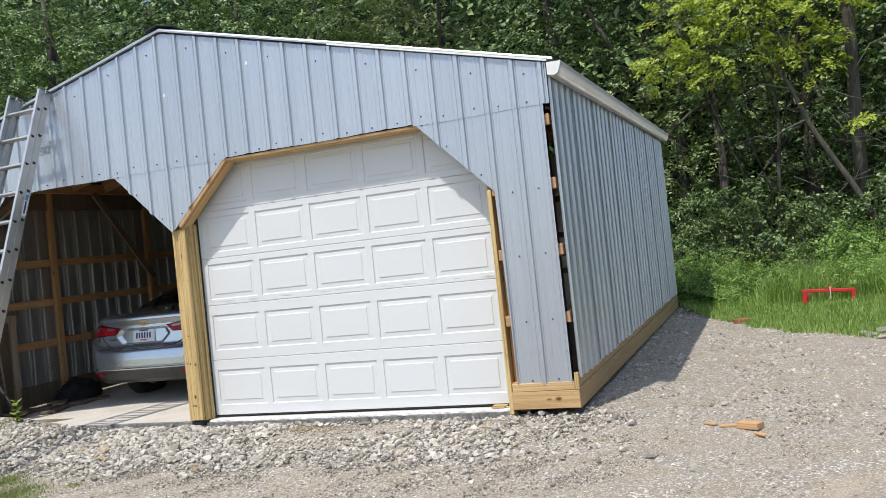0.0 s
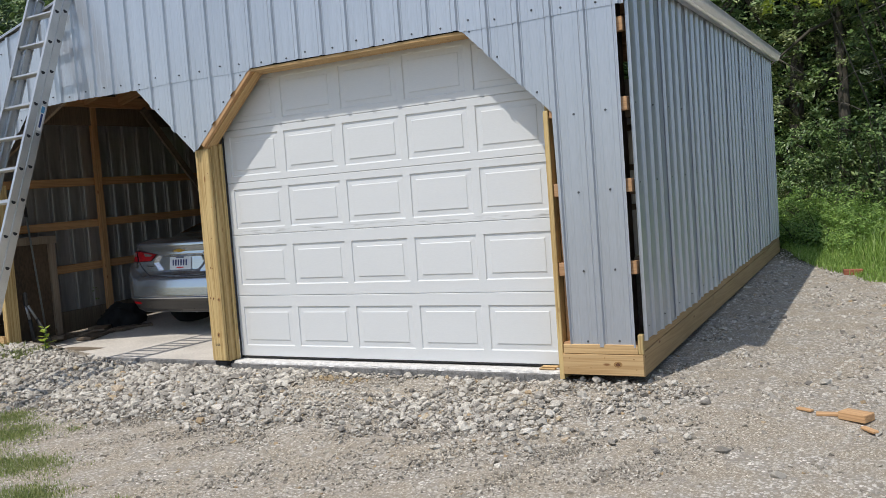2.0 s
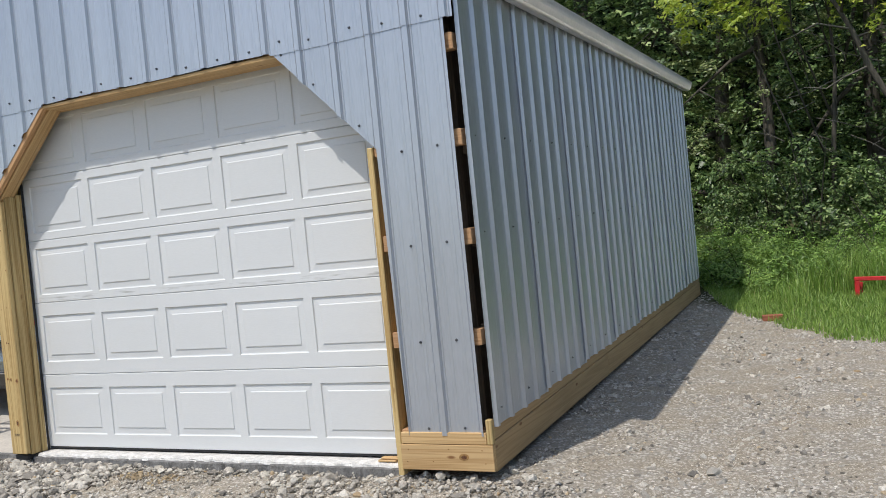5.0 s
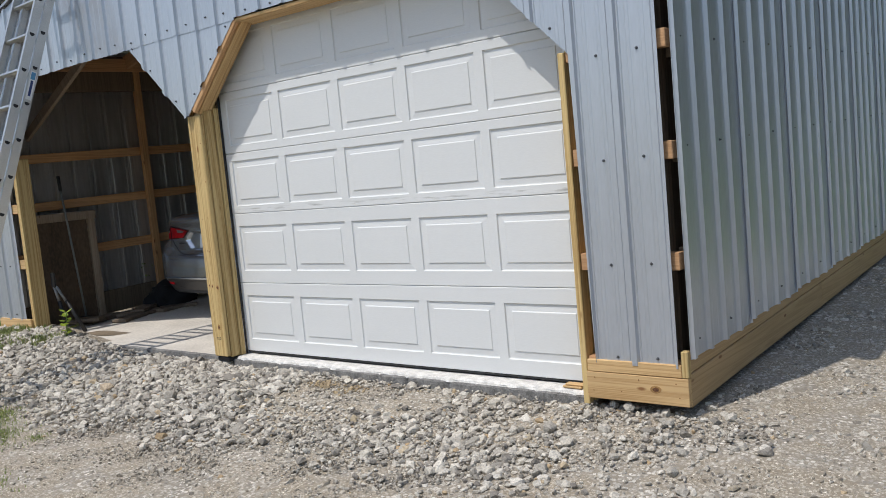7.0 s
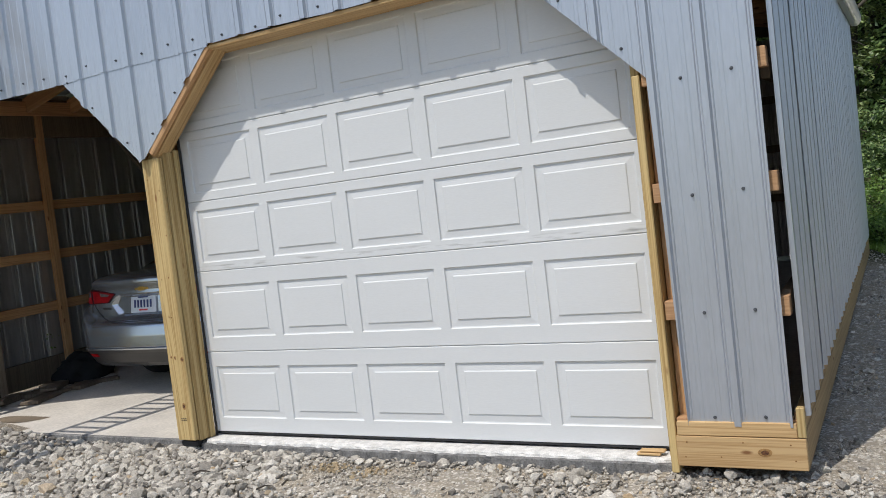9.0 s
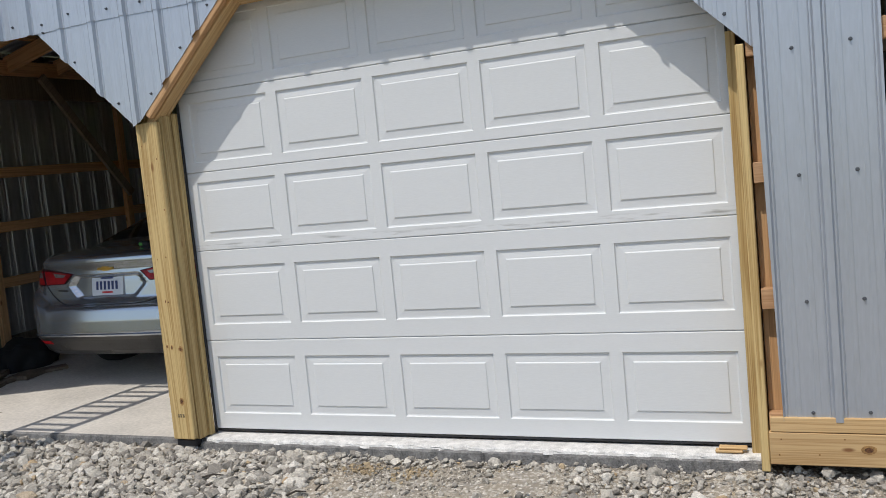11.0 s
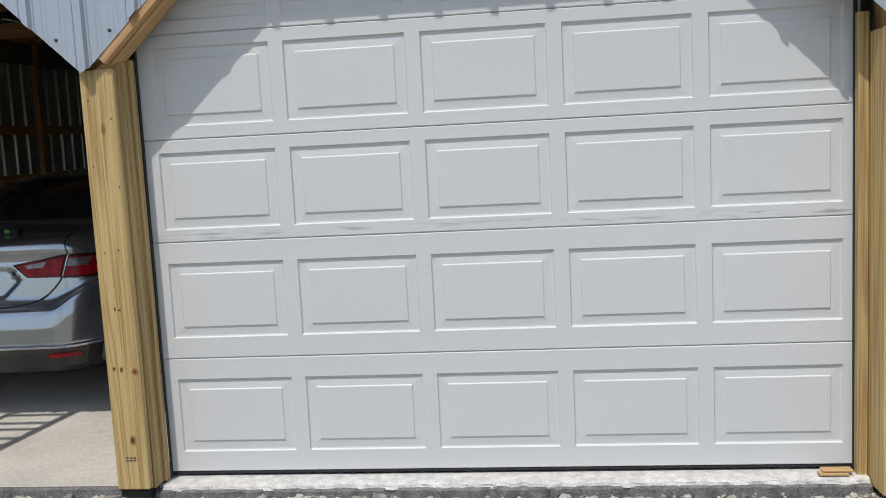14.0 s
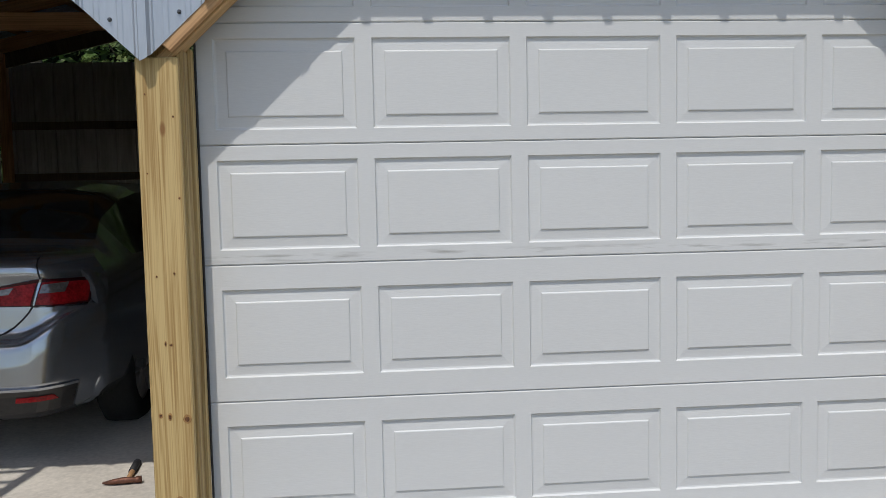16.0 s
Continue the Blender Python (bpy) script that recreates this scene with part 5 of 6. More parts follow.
LIME = [(0.0, (0.19, 0.173, 0.150)), (0.25, (0.37, 0.340, 0.290)), (0.65, (0.515, 0.475, 0.405)), (0.90, (0.63, 0.585, 0.505)), (0.955, (0.60, 0.565, 0.50)), (0.968, (0.46, 0.375, 0.255)), (0.985, (0.43, 0.31, 0.18)), (0.99, (0.60, 0.565, 0.50)), (1.0, (0.64, 0.60, 0.53))]
M_STONE = stone_material("limestone_rubble", LIME)
M_ROCK = stone_material("limestone_rock", LIME, False)
M_CHIP = stone_material("dusty_limestone_chips", [(q, (0.86 * a, 0.84 * b, 0.80 * c)) for q, (a, b, c) in LIME])


def scatter(name, label, pts, sizes, material, seed, sink=0.25, shapes=None):
    shapes = shapes or SHAPES
    r = np.random.RandomState(seed)
    V, F, base = [], [], 0
    n = len(pts)
    which = r.randint(0, len(shapes), n)
    for k, (vs, fs) in enumerate(shapes):
        idx = np.nonzero(which == k)[0]
        if not len(idx):
            continue
        a = r.rand(len(idx)) * 2 * np.pi
        tilt = r.normal(0, 0.55, len(idx))
        ca, sa, ct, st = np.cos(a), np.sin(a), np.cos(tilt), np.sin(tilt)
        s = sizes[idx][:, None] * r.uniform(0.75, 1.2, (len(idx), 3))
        p = vs[None] * s[:, None, :]
        y, zz = p[..., 1] * ct[:, None] - p[..., 2] * st[:, None], p[..., 1] * st[:, None] + p[..., 2] * ct[:, None]
        x, y = p[..., 0] * ca[:, None] - y * sa[:, None], p[..., 0] * sa[:, None] + y * ca[:, None]
        q = np.stack([x, y, zz], -1) + pts[idx][:, None, :]
        q[..., 2] += (sizes[idx] * (0.5 - sink))[:, None]
        V.append(q.reshape(-1, 3))
        F.append((fs[None] + (base + np.arange(len(idx)) * len(vs))[:, None, None]).reshape(-1, 3))
        base += len(idx) * len(vs)
    V, F = np.concatenate(V), np.concatenate(F)
    me = bpy.data.meshes.new(name)
    me.vertices.add(len(V))
    me.vertices.foreach_set("co", V.ravel())
    me.loops.add(F.size)
    me.loops.foreach_set("vertex_index", F.ravel())
    me.polygons.add(len(F))
    me.polygons.foreach_set("loop_start", np.arange(0, F.size, 3))
    me.polygons.foreach_set("use_smooth", np.zeros(len(F), bool))
    me.update(calc_edges=True)
    me.materials.append(material)
    return tagged(new(name, me), label, "gravel", kind="stuff")


def field(n, x0, x1, y0, y1, seed, keep=None):
    r = np.random.RandomState(seed)
    x, y = r.uniform(x0, x1, n), r.uniform(y0, y1, n)
    if keep is not None:
        k = keep(x, y, r)
        x, y = x[k], y[k]
    return np.stack([x, y, ground_height(x, y)], 1)


def clump(x, y, s=1.1, seed=0.0):
    return np.array([noise.noise((a * s, b * s, seed)) for a, b in zip(x.tolist(), y.tolist())])


def grass_edge(x):
    """How far back the gravel reaches before the grass."""
    return np.interp(x, [3.4, 3.9, 4.3, 5.1, 6.0, 8.0, 12.0], [8.7, 6.6, 5.6, 4.25, 3.3, 2.0, 0.2])


slab_free = lambda x, y: ~((x > -3.45) & (x < 3.10) & (y > -0.10)) & ~((x > 3.0) & (x < 3.66) & (y > -0.14))
# rubble bank along the slab's front edge
bank = lambda x, y: np.clip((y + 1.45 + 0.3 * clump(x, y, 1.3)) / 0.35, 0, 1) * np.where((x > 0.9) & (x < 2.2) & (y > -0.58) & (y < -0.2), 0.12, 1.0) * np.clip((4.2 - x) / 1.6, 0, 1) * np.where(x > 1.2, 0.7, 1.0) * np.where(y < -1.05, 0.6, 1.0)
rub = field(35000, -3.6, 4.2, -1.55, -0.06, 1, lambda x, y, r: slab_free(x, y) & (r.rand(len(x)) < bank(x, y)))
rs = np.random.RandomState(2)
rub[:, 2] += rs.uniform(0, 0.022, len(rub))
scatter("rubble", "bank of loose grey limestone rubble below the slab edge", rub, np.clip(rs.lognormal(-4.25, 0.50, len(rub)), 0.006, 0.05) * np.where(rub[:, 0] > 1.0, 0.85, 1.0), M_STONE, 3)
rub2 = field(2300, -3.2, 0.9, -1.1, -0.22, 31, lambda x, y, r: slab_free(x, y))
rub2[:, 2] += 0.022
scatter("rubble", "bank of loose grey limestone rubble below the slab edge", rub2, np.clip(rs.lognormal(-3.62, 0.30, len(rub2)), 0.018, 0.07), M_STONE, 33)
rub3 = field(260, 1.7, 3.2, -1.05, -0.55, 35, lambda x, y, r: slab_free(x, y))
rub3[:, 2] += 0.012
scatter("rubble", "bank of loose grey limestone rubble below the slab edge", rub3, np.clip(rs.lognormal(-3.75, 0.32, len(rub3)), 0.015, 0.05), M_STONE, 36)
# medium gravel on the right and small chips everywhere on the drive
med = field(9000, 1.0, 7.5, -1.8, 7.5, 5, lambda x, y, r: slab_free(x, y) & (x > 1.0) & (r.rand(len(x)) < 0.75) & (x - 3.6 + 0 * y < 4.2 - 0.35 * y) & (y < grass_edge(x) + 0.1))
scatter("gravel", "grey crushed limestone gravel on the drive", med, np.clip(rs.lognormal(-4.3, 0.40, len(med)), 0.006, 0.04), M_STONE, 6, 0.25, CHIPS)
chips = field(118000, -2.8, 5.4, -3.1, 0.4, 7, lambda x, y, r: slab_free(x, y) & (r.rand(len(x)) < np.clip(0.80 + 1.3 * clump(x, y, 0.8, 4.0) - 0.55 * np.clip((-1.25 - y) / 0.5, 0, 1) - 0.35 * np.clip((x - 3.4) / 0.8, 0, 1), 0.08, 1)))
scatter("gravel_chips", "fine grey limestone chips strewn over packed dirt", chips, np.clip(rs.lognormal(-4.62, 0.42, len(chips)), 0.005, 0.03), M_CHIP, 8, 0.2, CHIPS)
more_chips = field(34000, 2.3, 6.4, -2.7, 1.2, 71, lambda x, y, r: slab_free(x, y) & (r.rand(len(x)) < np.clip(0.5 + 0.9 * clump(x, y, 0.9, 7.0), 0.08, 1)))
scatter("gravel_chips", "fine grey limestone chips strewn over packed dirt", more_chips, np.clip(rs.lognormal(-4.95, 0.5, len(more_chips)), 0.004, 0.022), M_CHIP, 72, 0.25, CHIPS)
grit = field(66000, -1.2, 4.4, -2.05, -0.1, 61, lambda x, y, r: slab_free(x, y) & (r.rand(len(x)) < np.where((x > 0.8) & (x < 2.35) & (y > -0.62), 1.0, np.where(y < -1.0, 0.75, 0.35)) * np.clip((y + 2.05) / 0.5, 0, 1)))
grit[:, 2] += rs.uniform(0, 0.006, len(grit))
scatter("gravel_chips", "fine grey-brown limestone grit between the rubble", grit, np.clip(rs.lognormal(-4.95, 0.36, len(grit)), 0.004, 0.016), stone_material("grey_brown_grit", [(0.0, (0.15, 0.130, 0.103)), (0.4, (0.31, 0.276, 0.226)), (0.85, (0.46, 0.42, 0.352)), (1.0, (0.60, 0.555, 0.475))]), 62, 0.1, CHIPS)
ochre = np.concatenate([np.stack([rs.normal(x, 0.06, 70), rs.normal(y, 0.035, 70), np.zeros(70)], 1) for x, y in ((1.12, -0.27), (1.40, -0.30))])
ochre[:, 2] = ground_height(ochre[:, 0], ochre[:, 1]) + 0.012
scatter("ochre_crumbs", "crumbs of orange clay among the gravel", ochre, np.clip(rs.lognormal(-4.5, 0.3, len(ochre)), 0.006, 0.02), stone_material("orange_clay", [(0.0, (0.34, 0.26, 0.16)), (1.0, (0.46, 0.36, 0.22))]), 15, 0.25, CHIPS)
side_chips = field(46000, 3.66, 8.0, -0.3, 8.0, 9, lambda x, y, r: (x < 3.7 + (8.4 - y) * 0.62) & (r.rand(len(x)) < np.clip((6.6 - x) / 1.9, 0.15, 1)) & slab_free(x, y) & (y < grass_edge(x) + 0.12))
scatter("gravel_chips", "fine grey limestone chips strewn over packed dirt", side_chips, np.clip(rs.lognormal(-4.6, 0.48, len(side_chips)), 0.005, 0.034), M_STONE, 10, 0.22, CHIPS)

rock_mesh = []
for k, (vs, fs) in enumerate(SHAPES[:8]):
    me = bpy.data.meshes.new("rock")
    me.from_pydata((vs * (1, 1, 0.9)).tolist(), [], fs.tolist())
    me.materials.append(M_ROCK)
    rock_mesh.append(me)
rr = random.Random(5)
rocks = [(1.11, -1.01, 0.075), (2.59, -0.76, 0.07), (2.68, -0.72, 0.06), (2.32, -0.83, 0.055), (2.0, -0.72, 0.05), (2.95, -0.9, 0.05), (4.31, -1.09, 0.055),
         (4.62, -1.35, 0.06), (4.05, -0.75, 0.04), (3.30, -0.42, 0.045), (3.52, -0.40, 0.05), (-0.4, -0.55, 0.09), (-0.9, -0.62, 0.08), (-0.15, -0.82, 0.075), (-1.5, -0.55, 0.08),
         (0.45, -0.55, 0.075), (-0.6, -1.0, 0.07), (0.2, -1.05, 0.06), (3.75, -0.55, 0.05), (4.45, -0.2, 0.045), (4.63, 0.15, 0.05), (4.72, 0.20, 0.06), (4.78, 0.05, 0.05), (4.60, 0.0, 0.04), (3.22, -0.27, 0.035), (3.36, -0.26, 0.03), (3.55, -0.28, 0.04), (3.70, -0.20, 0.03)]
for k, (x, y, s) in enumerate(rocks):
    o = new("rock", rock_mesh[k % 8])
    o.location = (x, y, ground_at(x, y) + s * 0.25)
    o.scale = (s * rr.uniform(0.8, 1.2), s * rr.uniform(0.7, 1.0), s * rr.uniform(0.7, 0.95))
    o.rotation_euler = (rr.uniform(-0.3, 0.3), rr.uniform(-0.3, 0.3), rr.uniform(0, 6.28))
    tagged(o, "loose grey limestone rock lying on the gravel", "rock", "loose rocks on the drive")
for k, (x, y, s) in enumerate([(6.05, 3.42, 0.2), (6.26, 3.25, 0.23), (6.2, 3.4, 0.16), (6.5, 3.1, 0.2)]):
    o = new("flagstone", rock_mesh[(k + 3) % 8])
    o.location = (x, y, ground_at(x, y) + 0.03 + 0.03 * (k == 2))
    o.scale = (s, s * 0.7, 0.06)
    o.rotation_euler = (0.03, 0.05, rr.uniform(0, 6.28))
    tagged(o, "flat broken grey flagstone at the grass edge", "rock", "flat stones at the grass edge")

# ---- vegetation ----


def leaf_material(name, stops, trans=0.35):
    m = bpy.data.materials.new(name)
    m.use_nodes = True
    n, l = m.node_tree.nodes, m.node_tree.links
    b = n["Principled BSDF"]
    out = n["Material Output"]
    geo, info = n.new("ShaderNodeNewGeometry"), n.new("ShaderNodeObjectInfo")
    ramp = n.new("ShaderNodeValToRGB")
    while len(ramp.color_ramp.elements) < len(stops):
        ramp.color_ramp.elements.new(0.5)
    for e, (p, c) in zip(ramp.color_ramp.elements, stops):
        e.position, e.color = p, (*c, 1)
    l.new(geo.outputs["Random Per Island"], ramp.inputs["Fac"])
    hsv = n.new("ShaderNodeHueSaturation")
    mr = n.new("ShaderNodeMapRange")
    mr.inputs["To Min"].default_value, mr.inputs["To Max"].default_value = 0.8, 1.2
    l.new(info.outputs["Random"], mr.inputs["Value"])
    l.new(mr.outputs[0], hsv.inputs["Value"])
    l.new(ramp.outputs["Color"], hsv.inputs["Color"])
    l.new(hsv.outputs["Color"], b.inputs["Base Color"])
    b.inputs["Roughness"].default_value = 0.42
    b.inputs["Specular IOR Level"].default_value = 0.45
    tr = n.new("ShaderNodeBsdfTranslucent")
    l.new(hsv.outputs["Color"], tr.inputs["Color"])
    mx = n.new("ShaderNodeMixShader")
    mx.inputs["Fac"].default_value = trans
    l.new(b.outputs[0], mx.inputs[1])
    l.new(tr.outputs[0], mx.inputs[2])
    l.new(mx.outputs[0], out.inputs["Surface"])
    return m


G_DARK = leaf_material("forest_leaf", [(0.0, (0.032, 0.066, 0.020)), (0.5, (0.100, 0.175, 0.050)), (0.82, (0.22, 0.325, 0.105)), (1.0, (0.42, 0.51, 0.21))], 0.20)
G_MID = leaf_material("broad_leaf", [(0.0, (0.09, 0.17, 0.04)), (0.5, (0.23, 0.385, 0.09)), (1.0, (0.42, 0.58, 0.15))], 0.32)
G_HACK = leaf_material("hackberry_leaf", [(0.0, (0.06, 0.115, 0.03)), (0.5, (0.16, 0.255, 0.07)), (1.0, (0.33, 0.43, 0.14))], 0.24)
G_LIME = leaf_material("locust_leaf", [(0.0, (0.22, 0.31, 0.045)), (0.5, (0.42, 0.52, 0.075)), (1.0, (0.62, 0.66, 0.13))], 0.48)
G_OLIVE = leaf_material("vine_leaf", [(0.0, (0.06, 0.09, 0.03)), (0.6, (0.18, 0.23, 0.08)), (1.0, (0.32, 0.36, 0.15))], 0.22)
G_GRASS = leaf_material("grass_blade", [(0.0, (0.17, 0.285, 0.055)), (0.6, (0.30, 0.445, 0.10)), (0.97, (0.42, 0.55, 0.15)), (1.0, (0.50, 0.48, 0.24))], 0.45)
# Bark base lowered to carry the shade of the canopy.
M_BARK = mat("grey_bark", (0.080, 0.070, 0.054), rough=0.95, vary=0.3, scale=5, grain=26, bump=0.9, stretch=(1, 1, 0.25), dist=0.02)
M_DEAD = mat("bleached_branch", (0.135, 0.122, 0.102), rough=0.9, vary=0.2, scale=6, bump=0.4)


def leaves_mesh(name, centres, sizes, seed, material, ways=None, loose=0.42, aspect=0.5):
    """Many folded leaves, two faces each, at the given centres, facing the ways of their sprays more or less."""
    r = np.random.RandomState(seed)
    n = len(centres)
    nrm = (np.array([[0, -0.45, 0.75]]) if ways is None else ways) + r.normal(0, 1, (n, 3)) * loose
    nrm /= np.linalg.norm(nrm, axis=1, keepdims=True)
    d = r.normal(0, 1, (n, 3))
    d -= (d * nrm).sum(1, keepdims=True) * nrm
    d /= np.linalg.norm(d, axis=1, keepdims=True)
    w = np.cross(nrm, d)
    L, W = sizes[:, None], sizes[:, None] * aspect * r.uniform(0.75, 1.2, (n, 1))
    tip, tail = centres + d * L * 0.55, centres - d * L * 0.45
    lft, rgt = centres + w * W * 0.5 + nrm * L * 0.08 + d * L * 0.05, centres - w * W * 0.5 + nrm * L * 0.08 + d * L * 0.05
    V = np.stack([tail, rgt, tip, lft], 1).reshape(-1, 3)
    k = np.arange(n)[:, None] * 4
    F = np.concatenate([k + [0, 1, 2], k + [0, 2, 3]], 1).reshape(-1, 3)
    me = bpy.data.meshes.new(name)
    me.vertices.add(len(V))
    me.vertices.foreach_set("co", V.ravel())
    me.loops.add(F.size)
    me.loops.foreach_set("vertex_index", F.ravel())
    me.polygons.add(len(F))
    me.polygons.foreach_set("loop_start", np.arange(0, F.size, 3))
    me.update(calc_edges=True)
    me.materials.append(material)
    return me


def crown_points(n, lobes, seed, length=0.62, per_spray=46):
    """Leaf places along drooping sprays that grow out of uneven lobes, and the way each leaf faces."""
    r = np.random.RandomState(seed)
    out, ways = [], []
    weight = np.array([l[3] ** 2 for l in lobes])
    for (cx, cy, cz, rad), m in zip(lobes, (n * weight / weight.sum()).astype(int)):
        sprays = max(6, m // per_spray)
        v = r.normal(0, 1, (sprays, 3))
        v /= np.linalg.norm(v, axis=1, keepdims=True)
        c = np.array([cx, cy, cz]) + v * rad * r.uniform(0.45, 1.0, (sprays, 1)) * np.array([1, 1, 0.75])
        d = v * np.array([1, 1, 0.35]) + r.normal(0, 0.35, (sprays, 3)) * np.array([1, 1, 0.4])
        d /= np.linalg.norm(d, axis=1, keepdims=True)
        side = np.stack([-d[:, 1], d[:, 0], 0.2 * r.normal(0, 1, sprays)], 1)
        face = np.array([0, 0, 1.0]) + 0.55 * v * np.array([1, 1, 0.3])
        size = length * r.uniform(0.55, 1.35, (sprays, 1)) * max(0.7, rad / 1.5)
        w = r.randint(0, sprays, m)
        u, q = r.rand(m, 1), r.normal(0, 1, (m, 1))
        p = c[w] + d[w] * size[w] * u + side[w] * size[w] * 0.24 * q * (1.1 - 0.6 * u)
        p[:, 2] -= (size[w] * (0.32 * u * u + 0.05 * q * q)).ravel()
        p += r.normal(0, 0.025, (m, 3))
        out.append(p)
        ways.append(face[w] + 0.35 * d[w] * u)
    return np.concatenate(out), np.concatenate(ways)


def tree(label, height, lean, lobes, leaf_mat, n, size, seed, trunk_r=0.16, limbs=6):
    t = thing("tree", label, "tree", "trees at the wood's edge")
    r = random.Random(seed)
    bm = bmesh.new()
    pts = [Vector((lean * (k / 7) ** 1.3 + r.uniform(-0.06, 0.06), r.uniform(-0.06, 0.06), -0.3 + (height * 0.92 + 0.3) * k / 7)) for k in range(8)]
    add_tube(bm, pts, [trunk_r * (1.15 - 0.13 * k) for k in range(8)], 10)
    for k in range(limbs):
        cx, cy, cz, rad = lobes[k % len(lobes)]
        a = pts[min(6, 1 + k % 6)]
        b = Vector((cx + r.uniform(-0.5, 0.5), cy + r.uniform(-0.5, 0.5), cz + r.uniform(-0.2, 0.5)))
        mid = (a + b) / 2 + Vector((r.uniform(-0.3, 0.3), r.uniform(-0.3, 0.3), 0.3))
        add_tube(bm, [a, mid, b], [trunk_r * 0.42, trunk_r * 0.28, trunk_r * 0.1], 7)
        for q in range(3):
            e = b + Vector((r.uniform(-1, 1), r.uniform(-1, 1), r.uniform(-0.4, 0.6)))
            add_tube(bm, [mid * 0.4 + b * 0.6, e], [trunk_r * 0.13, trunk_r * 0.05], 5)
    part("trunk", bm, M_BARK, t, "grey-brown trunk and limbs", True)
    pts_, ways = crown_points(n, lobes, seed)
    rs_ = np.random.RandomState(seed + 1)
    ob = new("crown", leaves_mesh("crown", pts_, rs_.uniform(0.65, 1.3, len(pts_)) * size, seed + 2, leaf_mat, ways))
    ob.parent = t
    return t


def lobes_for(seed, height, spread, n=11, low=0.12):
    r = random.Random(seed)
    out = []
    for k in range(n):
        h = low + (0.97 - low) * k / (n - 1)
        w = spread * (0.55 + 0.6 * math.sin(math.pi * min(1, h * 1.05)))
        a = r.uniform(0, 6.28)
        q = r.uniform(0.15, 0.75)
        out.append((w * q * math.cos(a), w * q * math.sin(a), height * h, r.uniform(0.75, 1.25) * spread * 0.52))
    return out


protos = [
    tree("tall dark green maple with dense layered leaves", 10.5, 0.5, lobes_for(1, 10.0, 2.3, 16, 0.10), G_DARK, 27000, 0.098, 101, 0.19),
    tree("dense green hackberry hung with leafy sprays", 9.5, -0.6, lobes_for(2, 9.2, 2.2, 15, 0.08), G_HACK, 25000, 0.090, 202, 0.16),
    tree("slim olive-green tree wrapped in vines", 9.0, 0.3, lobes_for(3, 8.8, 1.8, 12), G_OLIVE, 20000, 0.085, 303, 0.14),
    tree("broad dark green oak with deep shaded gaps", 11.0, -0.3, lobes_for(4, 10.5, 2.6, 16, 0.12), G_DARK, 27000, 0.10, 404, 0.24),
    tree("light yellow-green locust with airy sprays", 6.3, 0.3, [(-1.7, -0.6, 4.7, 0.75), (-1.2, -0.7, 5.3, 0.8), (-0.5, -0.8, 4.5, 0.7), (-0.2, -0.7, 5.4, 0.9), (0.5, -0.8, 4.8, 0.75), (0.9, -0.7, 4.3, 0.6), (1.2, -0.7, 5.3, 0.7), (-0.8, -0.7, 6.0, 0.8), (0.5, -0.7, 6.1, 0.8), (1.9, -0.9, 3.0, 0.45)], G_LIME, 8500, 0.10, 505, 0.05),
]
shift = [(-9.0, 14.0), (-5.8, 14.6), (-2.6, 13.8), (0.6, 14.4), (5.3, 11.3)]
for p, (x, y) in zip(protos, shift):
    p.location = (x, y, ground_at(x, y))
rt = random.Random(77)
more = [(0, -20.5, 15.5), (1, -16.8, 14.2), (3, -12.4, 14.4), (1, 3.2, 14.2), (0, 6.0, 13.8), (3, 8.8, 14.6), (2, 4.3, 13.0), (1, 11.2, 13.6), (0, 13.8, 12.8), (3, 16.8, 13.8),
        (4, 12.4, 12.4), (3, 7.4, 18.4), (0, -9.0, 7.5), (1, -10.5, 3.2)]
for k, x, y in more:
    # Trees past x 8 grow taller above view to darken the side wall's reflection.
    s = rt.uniform(0.88, 1.15) * (1.35 if x > 8 else 1.0)
    c = copy_thing(protos[k], Matrix.Translation((x, y, ground_at(x, y))) @ Matrix.Rotation(rt.uniform(0, 6.28), 4, "Z"))
    c.scale = (s, s, s * rt.uniform(0.92, 1.1))

# far wood that closes the view behind the first trees
rw = np.random.RandomState(9)
nw = 56000
wx, wy, wz = rw.uniform(-40, 30, nw), rw.uniform(22, 27, nw), rw.uniform(0, 1, nw) ** 0.8 * 16
wp = np.stack([wx, wy, wz + ground_height(wx, wy)], 1)
wp[:, 2] += 1.2 * np.sin(wx * 0.9) + rw.normal(0, 0.5, nw)
tagged(new("far_woods", leaves_mesh("far_woods", wp, rw.uniform(0.25, 0.55, nw), 10, G_DARK)), "dense dark green wood farther back", "woods", kind="stuff")

# a near-black sheet, added to close sky gaps and stand for the wood's shade
M_WOOD_SHADE = mat("wood_shade_sheet", (0.012, 0.022, 0.008), rough=1.0, vary=0.4, scale=0.9, grain=5, bump=1.0, dist=0.4, spec=0.1)
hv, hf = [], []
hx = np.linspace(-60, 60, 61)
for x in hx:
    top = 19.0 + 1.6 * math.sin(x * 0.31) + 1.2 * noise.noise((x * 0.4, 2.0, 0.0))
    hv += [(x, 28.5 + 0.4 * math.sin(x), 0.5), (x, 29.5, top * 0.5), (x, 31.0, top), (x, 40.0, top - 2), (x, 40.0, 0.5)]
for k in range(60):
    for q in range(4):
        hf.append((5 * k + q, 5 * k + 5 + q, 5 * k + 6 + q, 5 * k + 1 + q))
tagged(mesh_object("backdrop", hv, hf, M_WOOD_SHADE), "near-black green sheet added as deep shade behind the trees", "hillside", kind="structure")

